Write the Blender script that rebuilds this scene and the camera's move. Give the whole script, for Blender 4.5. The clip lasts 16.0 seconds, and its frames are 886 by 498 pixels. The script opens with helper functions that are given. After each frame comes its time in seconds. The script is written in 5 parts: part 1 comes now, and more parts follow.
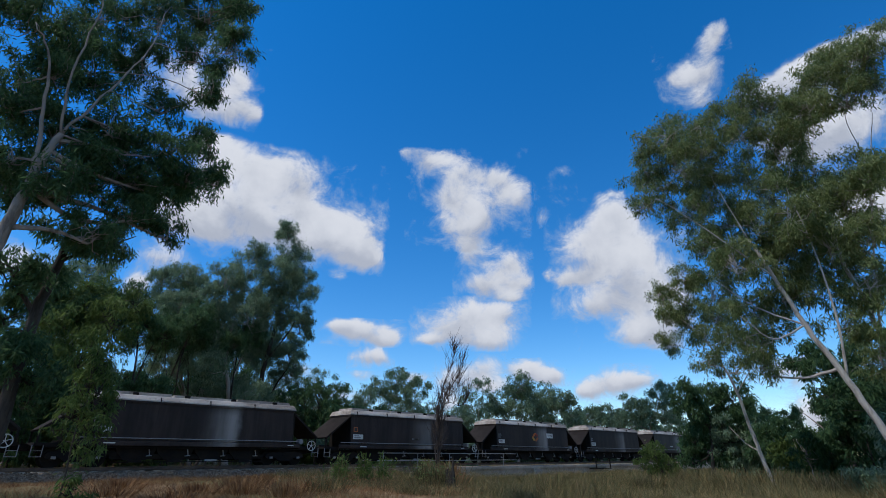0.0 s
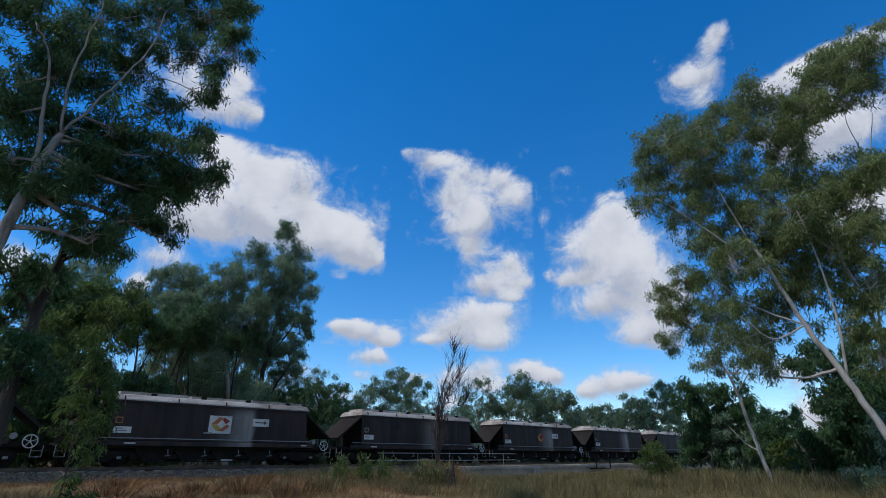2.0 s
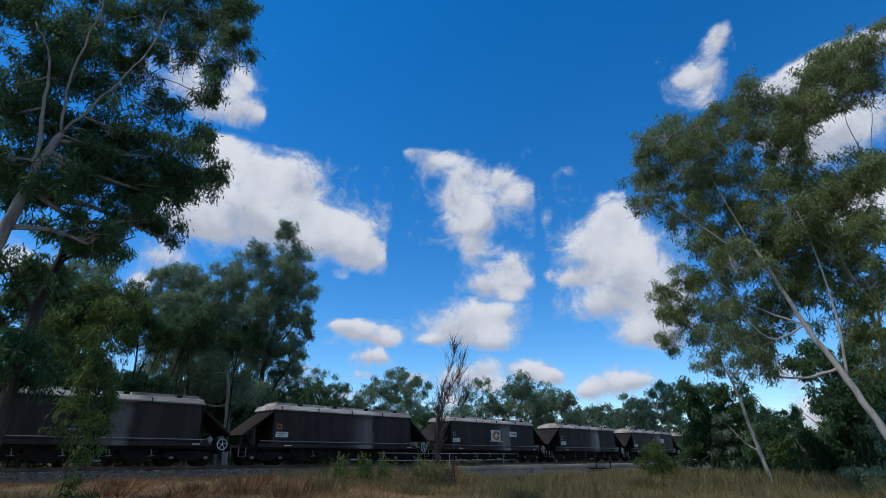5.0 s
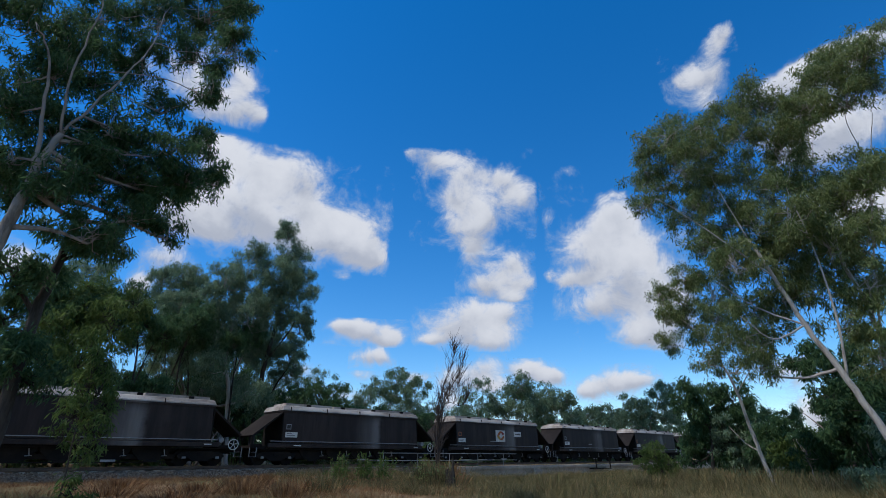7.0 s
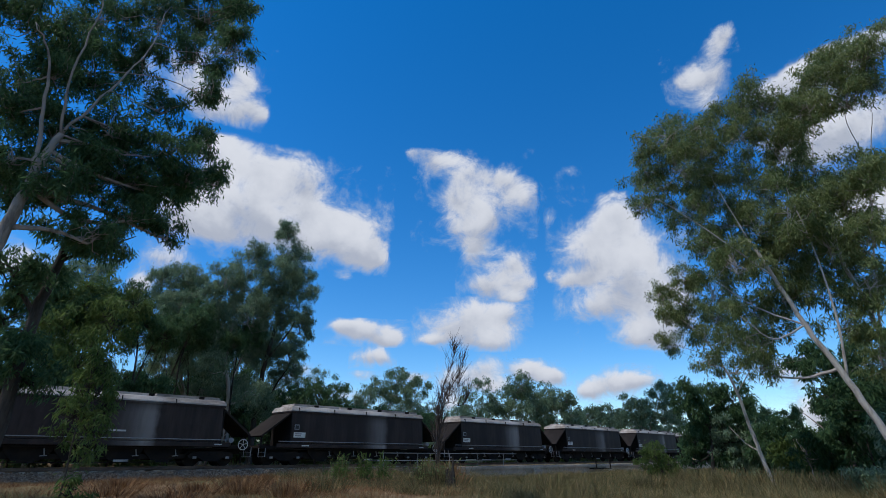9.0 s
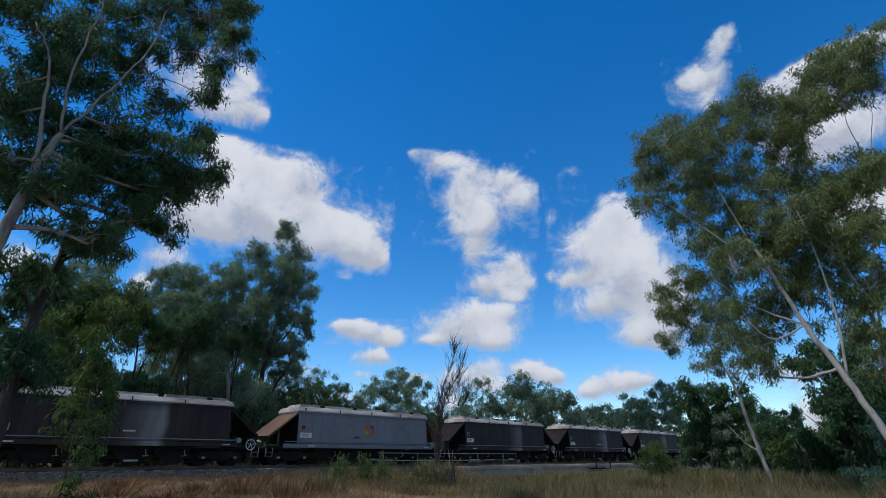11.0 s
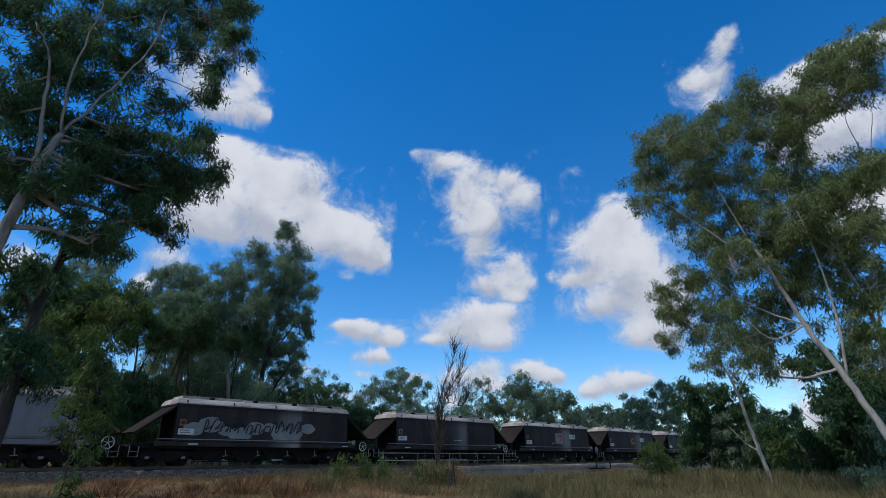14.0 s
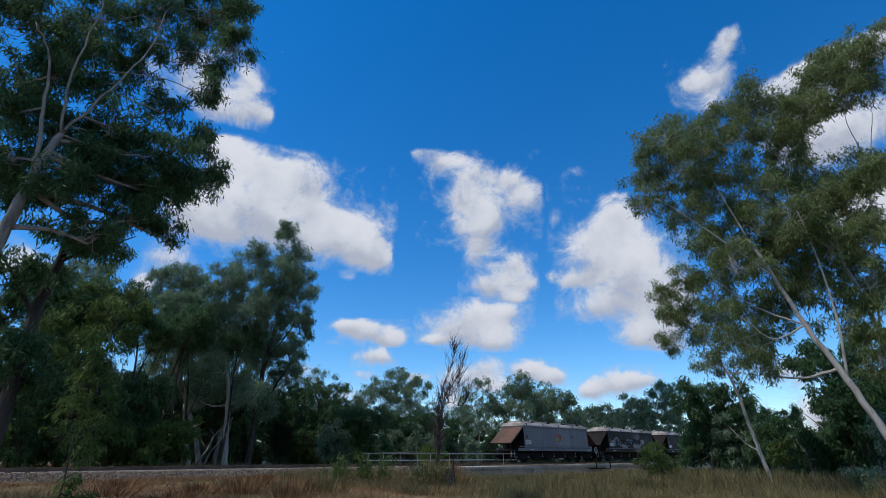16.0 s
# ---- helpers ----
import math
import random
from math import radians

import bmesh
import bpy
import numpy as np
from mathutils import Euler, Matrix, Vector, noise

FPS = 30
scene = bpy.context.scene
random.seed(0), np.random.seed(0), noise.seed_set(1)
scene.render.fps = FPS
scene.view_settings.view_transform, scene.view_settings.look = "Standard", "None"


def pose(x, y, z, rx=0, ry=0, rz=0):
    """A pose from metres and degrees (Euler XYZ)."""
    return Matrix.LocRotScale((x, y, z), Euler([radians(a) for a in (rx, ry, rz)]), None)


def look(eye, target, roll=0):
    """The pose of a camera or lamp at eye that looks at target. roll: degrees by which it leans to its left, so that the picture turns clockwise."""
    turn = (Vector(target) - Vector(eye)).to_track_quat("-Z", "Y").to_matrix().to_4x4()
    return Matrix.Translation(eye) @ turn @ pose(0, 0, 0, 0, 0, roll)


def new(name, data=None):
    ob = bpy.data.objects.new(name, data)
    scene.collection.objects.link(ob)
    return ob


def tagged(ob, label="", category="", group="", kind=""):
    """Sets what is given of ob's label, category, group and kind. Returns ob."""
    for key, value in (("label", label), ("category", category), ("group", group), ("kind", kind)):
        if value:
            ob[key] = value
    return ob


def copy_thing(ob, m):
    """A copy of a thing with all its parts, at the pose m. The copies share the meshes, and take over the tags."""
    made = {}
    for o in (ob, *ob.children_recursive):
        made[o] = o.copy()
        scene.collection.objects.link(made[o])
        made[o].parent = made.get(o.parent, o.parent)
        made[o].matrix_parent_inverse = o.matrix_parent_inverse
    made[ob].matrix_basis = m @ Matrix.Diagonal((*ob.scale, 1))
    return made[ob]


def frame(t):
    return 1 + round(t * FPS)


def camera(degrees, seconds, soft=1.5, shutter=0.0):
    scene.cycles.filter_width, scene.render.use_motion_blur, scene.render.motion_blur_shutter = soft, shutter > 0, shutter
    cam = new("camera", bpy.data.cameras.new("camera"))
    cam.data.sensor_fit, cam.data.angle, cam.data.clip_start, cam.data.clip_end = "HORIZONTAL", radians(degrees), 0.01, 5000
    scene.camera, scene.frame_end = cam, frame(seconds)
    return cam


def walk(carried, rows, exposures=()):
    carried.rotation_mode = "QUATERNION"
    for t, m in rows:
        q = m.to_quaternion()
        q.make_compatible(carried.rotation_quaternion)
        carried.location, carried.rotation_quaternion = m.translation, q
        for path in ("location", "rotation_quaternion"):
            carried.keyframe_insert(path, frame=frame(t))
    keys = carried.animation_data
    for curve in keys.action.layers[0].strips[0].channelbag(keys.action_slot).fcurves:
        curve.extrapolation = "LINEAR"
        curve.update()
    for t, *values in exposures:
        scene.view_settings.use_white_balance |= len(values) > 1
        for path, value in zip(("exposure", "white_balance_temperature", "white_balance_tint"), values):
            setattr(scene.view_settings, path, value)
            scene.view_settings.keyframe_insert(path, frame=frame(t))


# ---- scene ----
cam = camera(82.0, 16.0, soft=0.75)
EYE = Vector((0.0, 0.0, 1.55))
HEADING, PITCH = 45.92, 22.19
walk(cam, [(t, pose(*EYE, 90 + PITCH, 0, HEADING - 90)) for t in (0.0, 16.0)])

# ---- world, sun, exposure ----
SUN_AZ, SUN_EL = radians(-62), radians(58)
world = bpy.data.worlds.new("world")
scene.world = world
world.use_nodes = True
wn, wl = world.node_tree.nodes, world.node_tree.links
sky = wn.new("ShaderNodeTexSky")
sky.sky_type, sky.sun_disc = "NISHITA", False
sky.sun_elevation, sky.sun_rotation = SUN_EL, SUN_AZ
sky.air_density, sky.dust_density, sky.ozone_density, sky.altitude = 1.0, 0.0, 5.0, 300
tint = wn.new("ShaderNodeHueSaturation")
tint.inputs["Saturation"].default_value = 1.33
tint.inputs["Hue"].default_value = 0.5025
tint.inputs["Value"].default_value = 1.03
wl.new(sky.outputs[0], tint.inputs["Color"])
wl.new(tint.outputs[0], wn["Background"].inputs["Color"])
wn["Background"].inputs["Strength"].default_value = 0.15

sun = new("sun", bpy.data.lights.new("sun", "SUN"))
sun.data.energy, sun.data.angle, sun.data.color = 2.7, radians(0.6), (1.0, 0.95, 0.88)
sun_way = Vector((math.sin(SUN_AZ) * math.cos(SUN_EL), math.cos(SUN_AZ) * math.cos(SUN_EL), math.sin(SUN_EL)))
sun.matrix_world = look(sun_way * 100, (0, 0, 0))
scene.view_settings.exposure = 0.12


# ---- materials ----
class Nodes:
    """A node material with short ways to wire it."""

    def __init__(self, name, rough=0.7, metal=0.0, spec=0.4):
        self.m = bpy.data.materials.new(name)
        self.m.use_nodes = True
        self.t = self.m.node_tree
        self.b = self.t.nodes["Principled BSDF"]
        self.b.inputs["Roughness"].default_value = rough
        self.b.inputs["Metallic"].default_value = metal
        self.b.inputs["Specular IOR Level"].default_value = spec

    def add(self, kind, **values):
        n = self.t.nodes.new(kind)
        for k, v in values.items():
            n.inputs[k.replace("_", " ")].default_value = v
        return n

    def link(self, a, b):
        self.t.links.new(a, b)

    def coord(self, scale=(1, 1, 1), out="Object"):
        c, m = self.add("ShaderNodeTexCoord"), self.add("ShaderNodeMapping", Scale=scale)
        self.link(c.outputs[out], m.inputs["Vector"])
        return m.outputs[0]

    def noise(self, scale, detail=5.0, rough=0.6, vector=None, out="Object"):
        n = self.add("ShaderNodeTexNoise", Scale=scale, Detail=detail, Roughness=rough)
        self.link(vector if vector is not None else self.coord(out=out), n.inputs["Vector"])
        return n.outputs["Fac"]

    def ramp(self, fac, *stops):
        r = self.add("ShaderNodeValToRGB")
        e = r.color_ramp.elements
        while len(e) < len(stops):
            e.new(0.5)
        for el, (p, c) in zip(e, stops):
            el.position, el.color = p, (*c, 1.0)
        self.link(fac, r.inputs["Fac"])
        return r.outputs["Color"]

    def value_range(self, fac, a, b, lo=0.0, hi=1.0):
        r = self.add("ShaderNodeMapRange", From_Min=a, From_Max=b, To_Min=lo, To_Max=hi)
        r.interpolation_type = "SMOOTHSTEP"
        self.link(fac, r.inputs["Value"])
        return r.outputs[0]

    def math(self, op, a, b=0.0):
        n = self.add("ShaderNodeMath")
        n.operation = op
        for i, v in enumerate((a, b)):
            if hasattr(v, "links"):
                self.link(v, n.inputs[i])
            else:
                n.inputs[i].default_value = v
        return n.outputs[0]

    def mix(self, fac, a, b, kind="MIX"):
        n = self.t.nodes.new("ShaderNodeMix")
        n.data_type, n.blend_type = "RGBA", kind
        for sock, v in ((n.inputs[0], fac), (n.inputs[6], a), (n.inputs[7], b)):
            if hasattr(v, "links"):
                self.link(v, sock)
            else:
                sock.default_value = v if isinstance(v, float) else (*v, 1.0)
        return n.outputs[2]

    def color(self, c):
        self.link(c, self.b.inputs["Base Color"])
        return self

    def bump(self, fac, strength=0.4, distance=0.02):
        n = self.add("ShaderNodeBump", Strength=strength, Distance=distance)
        self.link(fac, n.inputs["Height"])
        self.link(n.outputs[0], self.b.inputs["Normal"])
        return self


def leaf_material(name, dark, light, translucent=0.5, rough=0.55):
    n = Nodes(name, rough, spec=0.14)
    g = n.add("ShaderNodeNewGeometry")
    mid = tuple((a + b) / 2 for a, b in zip(dark, light))
    c = n.ramp(g.outputs["Random Per Island"], (0.0, dark), (0.55, mid), (1.0, light))
    big = n.noise(0.35, 3)
    c = n.mix(n.value_range(big, 0.35, 0.7), c, n.mix(0.5, c, light))
    spray = n.noise(1.1, 3)
    c = n.mix(n.value_range(spray, 0.42, 0.68, 0.0, 0.35), c, dark)
    n.color(c)
    tr = n.add("ShaderNodeBsdfTranslucent")
    n.link(c, tr.inputs["Color"])
    mx = n.add("ShaderNodeMixShader", Fac=translucent)
    n.link(n.b.outputs[0], mx.inputs[1])
    n.link(tr.outputs[0], mx.inputs[2])
    n.link(mx.outputs[0], n.t.nodes["Material Output"].inputs["Surface"])
    return n.m


LEAF_DEEP = leaf_material("deep_green_leaf", (0.03, 0.074, 0.033), (0.098, 0.17, 0.072))
LEAF_OLIVE = leaf_material("olive_leaf", (0.07, 0.115, 0.037), (0.25, 0.29, 0.125))
LEAF_BLUE = leaf_material("bluish_green_leaf", (0.075, 0.135, 0.078), (0.25, 0.335, 0.21))
LEAF_FRESH = leaf_material("fresh_green_leaf", (0.045, 0.088, 0.022), (0.14, 0.195, 0.058))


def bark_material(name, pale, dark, patch=0.5):
    n = Nodes(name, 0.85, spec=0.2)
    streak = n.noise(3.0, 6, 0.65, n.coord((1.2, 1.2, 0.25)))
    spots = n.noise(9.0, 5, 0.7)
    c = n.mix(n.value_range(streak, 0.62 - patch * 0.4, 0.75 - patch * 0.2), pale, dark)
    c = n.mix(n.value_range(spots, 0.5, 0.8, 0.0, 0.5), c, tuple(v * 0.55 for v in dark))
    n.color(c).bump(n.math("ADD", streak, n.math("MULTIPLY", spots, 0.4)), 0.7, 0.05)
    return n.m


BARK_PALE = bark_material("smooth_pale_gum_bark", (0.34, 0.315, 0.285), (0.19, 0.155, 0.125), 0.25)
BARK_ASH = bark_material("ash_grey_gum_bark", (0.25, 0.225, 0.20), (0.13, 0.11, 0.095), 0.35)
BARK_GREY = bark_material("grey_gum_bark", (0.30, 0.27, 0.23), (0.11, 0.09, 0.075), 0.5)
BARK_DARK = bark_material("rough_dark_bark", (0.065, 0.054, 0.044), (0.026, 0.022, 0.018), 0.6)
BARK_DEAD = bark_material("dead_wood_bark", (0.095, 0.072, 0.062), (0.04, 0.03, 0.026), 0.5)


def ground_material():
    n = Nodes("dry_grassy_soil", 0.95, spec=0.1)
    big, mid, fine = n.noise(0.12, 4), n.noise(1.3, 6, 0.7), n.noise(14.0, 6, 0.75)
    soil = n.ramp(mid, (0.3, (0.13, 0.085, 0.05)), (0.5, (0.24, 0.15, 0.085)), (0.7, (0.33, 0.24, 0.14)))
    green = n.ramp(fine, (0.3, (0.06, 0.07, 0.03)), (0.7, (0.19, 0.18, 0.08)))
    c = n.mix(n.value_range(big, 0.42, 0.62), soil, green)
    c = n.mix(n.value_range(fine, 0.45, 0.75, 0.0, 0.6), c, (0.09, 0.065, 0.045))
    n.color(c).bump(n.math("ADD", mid, fine), 0.9, 0.08)
    return n.m


GROUND = ground_material()


def grass_material(name, *stops):
    n = Nodes(name, 0.8, spec=0.15)
    g = n.add("ShaderNodeNewGeometry")
    c = n.ramp(g.outputs["Random Per Island"], *stops)
    n.color(c)
    return n.m


GRASS_RUST = grass_material("rusty_dry_grass", (0.0, (0.09, 0.042, 0.022)), (0.5, (0.22, 0.115, 0.052)), (1.0, (0.34, 0.21, 0.105)))
GRASS_STRAW = grass_material("straw_green_grass", (0.0, (0.05, 0.055, 0.02)), (0.45, (0.12, 0.112, 0.048)), (0.85, (0.24, 0.19, 0.095)), (1.0, (0.20, 0.11, 0.055)))


def stone_material():
    n = Nodes("ballast_stone", 0.9, spec=0.25)
    g = n.add("ShaderNodeNewGeometry")
    c = n.ramp(g.outputs["Random Per Island"], (0.0, (0.085, 0.062, 0.045)), (0.5, (0.185, 0.14, 0.107)), (1.0, (0.32, 0.26, 0.205)))
    c = n.mix(n.value_range(n.noise(20.0), 0.4, 0.7, 0.0, 0.5), c, (0.12, 0.09, 0.07))
    n.color(c).bump(n.noise(40.0), 0.5, 0.01)
    return n.m


STONE = stone_material()


def gravel_material():
    """Packed crushed stone, each chip of its own tone."""
    n = Nodes("packed_ballast", 0.95, spec=0.1)
    v = n.add("ShaderNodeTexVoronoi", Scale=16.0)
    n.link(n.coord(), v.inputs["Vector"])
    tone = n.add("ShaderNodeSeparateColor")
    n.link(v.outputs["Color"], tone.inputs[0])
    c = n.ramp(tone.outputs[0], (0.0, (0.09, 0.064, 0.045)), (0.5, (0.20, 0.15, 0.11)), (1.0, (0.34, 0.275, 0.21)))
    c = n.mix(n.value_range(n.noise(0.9, 5), 0.4, 0.7, 0.0, 0.5), c, (0.16, 0.10, 0.065))
    n.color(c).bump(v.outputs["Distance"], 0.9, 0.05)
    return n.m


GRAVEL = gravel_material()


def plain_material(name, base, second, scale=6.0, rough=0.7, metal=0.0, bump=0.3, streak=(1, 1, 1), spec=0.3):
    n = Nodes(name, rough, metal, spec)
    big, fine = n.noise(scale * 0.15, 4, 0.6, n.coord(streak)), n.noise(scale, 6, 0.7, n.coord(streak))
    c = n.mix(n.value_range(big, 0.35, 0.7), base, second)
    c = n.mix(n.value_range(fine, 0.45, 0.8, 0.0, 0.6), c, tuple(v * 0.55 for v in second))
    n.color(c).bump(fine, bump, 0.01)
    return n.m


CONCRETE = plain_material("weathered_concrete", (0.44, 0.39, 0.33), (0.28, 0.245, 0.205), 5.0, 0.9, bump=0.5)
RAIL_STEEL = plain_material("worn_rail_steel", (0.16, 0.11, 0.085), (0.09, 0.06, 0.05), 12.0, 0.55, 0.5)
GALVANISED = plain_material("galvanised_steel", (0.36, 0.36, 0.36), (0.26, 0.26, 0.26), 12.0, 0.55, 0.4)
RUNNING_GEAR = plain_material("greasy_black_running_gear", (0.012, 0.0115, 0.012), (0.024, 0.019, 0.016), 9.0, 0.85, spec=0.08)
RUST = plain_material("rusted_steel_sheet", (0.16, 0.085, 0.055), (0.09, 0.055, 0.042), 4.0, 0.85)
WHITE_PAINT = plain_material("grimy_white_paint", (0.62, 0.62, 0.60), (0.45, 0.45, 0.44), 8.0, 0.6)
BLACK_PAINT = plain_material("black_paint", (0.02, 0.02, 0.02), (0.04, 0.04, 0.04), 8.0, 0.6)
ORANGE_PAINT = plain_material("orange_paint", (0.46, 0.13, 0.035), (0.34, 0.11, 0.045), 8.0, 0.6)
YELLOW_PAINT = plain_material("yellow_paint", (0.50, 0.29, 0.05), (0.38, 0.24, 0.07), 8.0, 0.6)
RED_PAINT = plain_material("red_paint", (0.30, 0.035, 0.03), (0.22, 0.04, 0.035), 8.0, 0.6)
GREY_PAINT = plain_material("grey_lettering_paint", (0.20, 0.20, 0.21), (0.28, 0.28, 0.28), 8.0, 0.6)


def wagon_side_material(name, base, second, dust, dust_amount, soot):
    """Paint with streaks, a dust bloom amidships that ends sharply, and soot."""
    n = Nodes(name, 0.62, spec=0.22)
    info = n.add("ShaderNodeObjectInfo")
    c = n.add("ShaderNodeTexCoord")
    sep = n.add("ShaderNodeSeparateXYZ")
    n.link(c.outputs["Object"], sep.inputs[0])
    shift = n.add("ShaderNodeCombineXYZ")
    n.link(n.math("MULTIPLY", info.outputs["Random"], 57.0), shift.inputs[1])
    add = n.add("ShaderNodeVectorMath")
    n.link(c.outputs["Object"], add.inputs[0])
    n.link(shift.outputs[0], add.inputs[1])

    def streaks(scale, stretch, detail=5):
        m = n.add("ShaderNodeMapping", Scale=stretch)
        n.link(add.outputs[0], m.inputs["Vector"])
        return n.noise(scale, detail, 0.6, m.outputs[0])
    wide, fine, cloudy = streaks(1.6, (1, 1, 0.12)), streaks(9.0, (1, 1, 0.1)), streaks(1.1, (1, 1, 1), 6)
    x = n.math("ADD", sep.outputs[0], n.math("MULTIPLY", n.math("SUBTRACT", cloudy, 0.5), 0.5))
    rise = n.value_range(x, -7.6, -4.9)
    fall = n.value_range(x, -4.9, -4.5, 1.0, 0.0)
    fall = n.math("MULTIPLY", fall, n.value_range(sep.outputs[2], 2.5, 3.1, 1.0, 0.35))
    bloom = n.math("MULTIPLY", n.math("POWER", rise, 2.0), fall)
    bloom = n.math("MULTIPLY", bloom, n.value_range(wide, 0.25, 0.65, 0.55, 1.0))
    bloom = n.math("MULTIPLY", bloom, n.math("ADD", n.math("MULTIPLY", info.outputs["Random"], 0.6), 0.4))
    paint = n.mix(n.value_range(wide, 0.35, 0.7), base, second)
    paint = n.mix(n.value_range(fine, 0.45, 0.8, 0.0, 0.5), paint, soot)
    paint = n.mix(n.value_range(cloudy, 0.5, 0.8, 0.0, 0.6), paint, soot)
    paint = n.mix(n.math("MULTIPLY", bloom, dust_amount), paint, dust)
    n.color(paint).bump(cloudy, 0.25, 0.03)
    return n.m


SIDE_DARK = wagon_side_material("sooty_brown_black_paint", (0.021, 0.0155, 0.015), (0.044, 0.031, 0.028), (0.42, 0.39, 0.375), 0.72, (0.010, 0.008, 0.0085))
SIDE_BLUE = wagon_side_material("faded_blue_grey_paint", (0.165, 0.17, 0.19), (0.20, 0.205, 0.22), (0.36, 0.36, 0.36), 0.22, (0.10, 0.105, 0.11))
SLOPE_GREY = plain_material("dusty_brown_steel_sheet", (0.030, 0.025, 0.023), (0.018, 0.015, 0.014), 3.0, 0.9, spec=0.1)


def roof_material():
    n = Nodes("dust_whitened_roof", 0.85, spec=0.2)
    a, b = n.noise(1.3, 5, 0.6, n.coord((0.4, 1, 1))), n.noise(8.0, 6, 0.7)
    c = n.ramp(a, (0.3, (0.16, 0.135, 0.115)), (0.46, (0.31, 0.275, 0.245)), (0.64, (0.46, 0.42, 0.38)))
    c = n.mix(n.value_range(b, 0.52, 0.72, 0.0, 0.7), c, (0.12, 0.095, 0.085))
    n.color(c).bump(b, 0.5, 0.02)
    return n.m


ROOF = roof_material()


# ---- builders ----
def mesh_of(name, bm, material, smooth=False):
    me = bpy.data.meshes.new(name)
    bm.to_mesh(me)
    bm.free()
    me.materials.append(material)
    if smooth:
        me.polygons.foreach_set("use_smooth", [True] * len(me.polygons))
    return me


def part(name, bm, material, parent=None, label="", smooth=False):
    ob = new(name, mesh_of(name, bm, material, smooth))
    if parent is not None:
        ob.parent = parent
    return tagged(ob, label)


def structure(name, bm, material, label, category, smooth=False):
    return tagged(part(name, bm, material, None, "", smooth), label, category, kind="structure")


def box(bm, x0, x1, y0, y1, z0, z1, bevel=0.0):
    made = bmesh.ops.create_cube(bm, size=1.0)["verts"]
    for v in made:
        v.co = Vector((x0 + (v.co.x + 0.5) * (x1 - x0), y0 + (v.co.y + 0.5) * (y1 - y0), z0 + (v.co.z + 0.5) * (z1 - z0)))
    if bevel:
        edges = list({e for v in made for e in v.link_edges})
        bmesh.ops.bevel(bm, geom=edges, offset=bevel, segments=2, affect="EDGES", profile=0.6)
    return bm


def boxes(*specs, bevel=0.0):
    bm = bmesh.new()
    for s in specs:
        box(bm, *s, bevel=bevel)
    return bm


def prism(points, y0, y1):
    """A solid with the outline points (x, z), between y0 and y1."""
    bm = bmesh.new()
    a = [bm.verts.new((x, y0, z)) for x, z in points]
    b = [bm.verts.new((x, y1, z)) for x, z in points]
    bm.faces.new(a)
    bm.faces.new(b[::-1])
    k = len(points)
    for i in range(k):
        bm.faces.new((a[i], b[i], b[(i + 1) % k], a[(i + 1) % k]))
    bmesh.ops.recalc_face_normals(bm, faces=bm.faces[:])
    return bm


def lathe(profile, sides=24):
    """A body of revolution about the y axis from (radius, y) pairs."""
    bm = bmesh.new()
    rings = [[bm.verts.new((r * math.cos(2 * math.pi * i / sides), y, r * math.sin(2 * math.pi * i / sides))) for i in range(sides)] for r, y in profile]
    for p, q in zip(rings, rings[1:]):
        for i in range(sides):
            bm.faces.new((p[i], p[(i + 1) % sides], q[(i + 1) % sides], q[i]))
    bm.faces.new(rings[0][::-1])
    bm.faces.new(rings[-1])
    bmesh.ops.recalc_face_normals(bm, faces=bm.faces[:])
    return bm


def tube_data(points, radii, sides=6):
    """Vertices and faces of a tapered tube through the points."""
    pts = [np.array(p, float) for p in points]
    verts, faces = [], []
    for i, p in enumerate(pts):
        d = pts[min(i + 1, len(pts) - 1)] - pts[max(i - 1, 0)]
        d = d / (np.linalg.norm(d) + 1e-9)
        u = np.cross(d, (0.31, 0.95, 0.02))
        u = u / (np.linalg.norm(u) + 1e-9)
        w = np.cross(d, u)
        for k in range(sides):
            a = 2 * math.pi * k / sides
            verts.append(tuple(p + radii[i] * (math.cos(a) * u + math.sin(a) * w)))
    for i in range(len(pts) - 1):
        for k in range(sides):
            a, b = i * sides + k, i * sides + (k + 1) % sides
            faces.append((a, b, b + sides, a + sides))
    faces.append(tuple(range(sides))[::-1])
    faces.append(tuple(range((len(pts) - 1) * sides, len(pts) * sides)))
    return verts, faces


def tube(bm, points, radii, sides=6):
    v, f = tube_data(points, radii, sides)
    vs = [bm.verts.new(p) for p in v]
    for q in f:
        bm.faces.new([vs[i] for i in q])
    return bm


def data_mesh(name, verts, faces, material, smooth=False):
    me = bpy.data.meshes.new(name)
    me.from_pydata(verts, [], faces)
    me.materials.append(material)
    if smooth:
        me.polygons.foreach_set("use_smooth", [True] * len(me.polygons))
    return me


def quads_mesh(name, corners, material):
    """A mesh of loose quads from an array (n, 4, 3)."""
    k = len(corners)
    me = bpy.data.meshes.new(name)
    me.vertices.add(4 * k)
    me.vertices.foreach_set("co", corners.reshape(-1).astype(np.float32))
    me.loops.add(4 * k)
    me.loops.foreach_set("vertex_index", np.arange(4 * k, dtype=np.int32))
    me.polygons.add(k)
    me.polygons.foreach_set("loop_start", np.arange(0, 4 * k, 4, dtype=np.int32))
    me.polygons.foreach_set("loop_total", np.full(k, 4, np.int32))
    me.materials.append(material)
    me.update(calc_edges=True)
    me.validate()
    return me


def unit(a):
    return a / (np.linalg.norm(a, axis=-1, keepdims=True) + 1e-9)


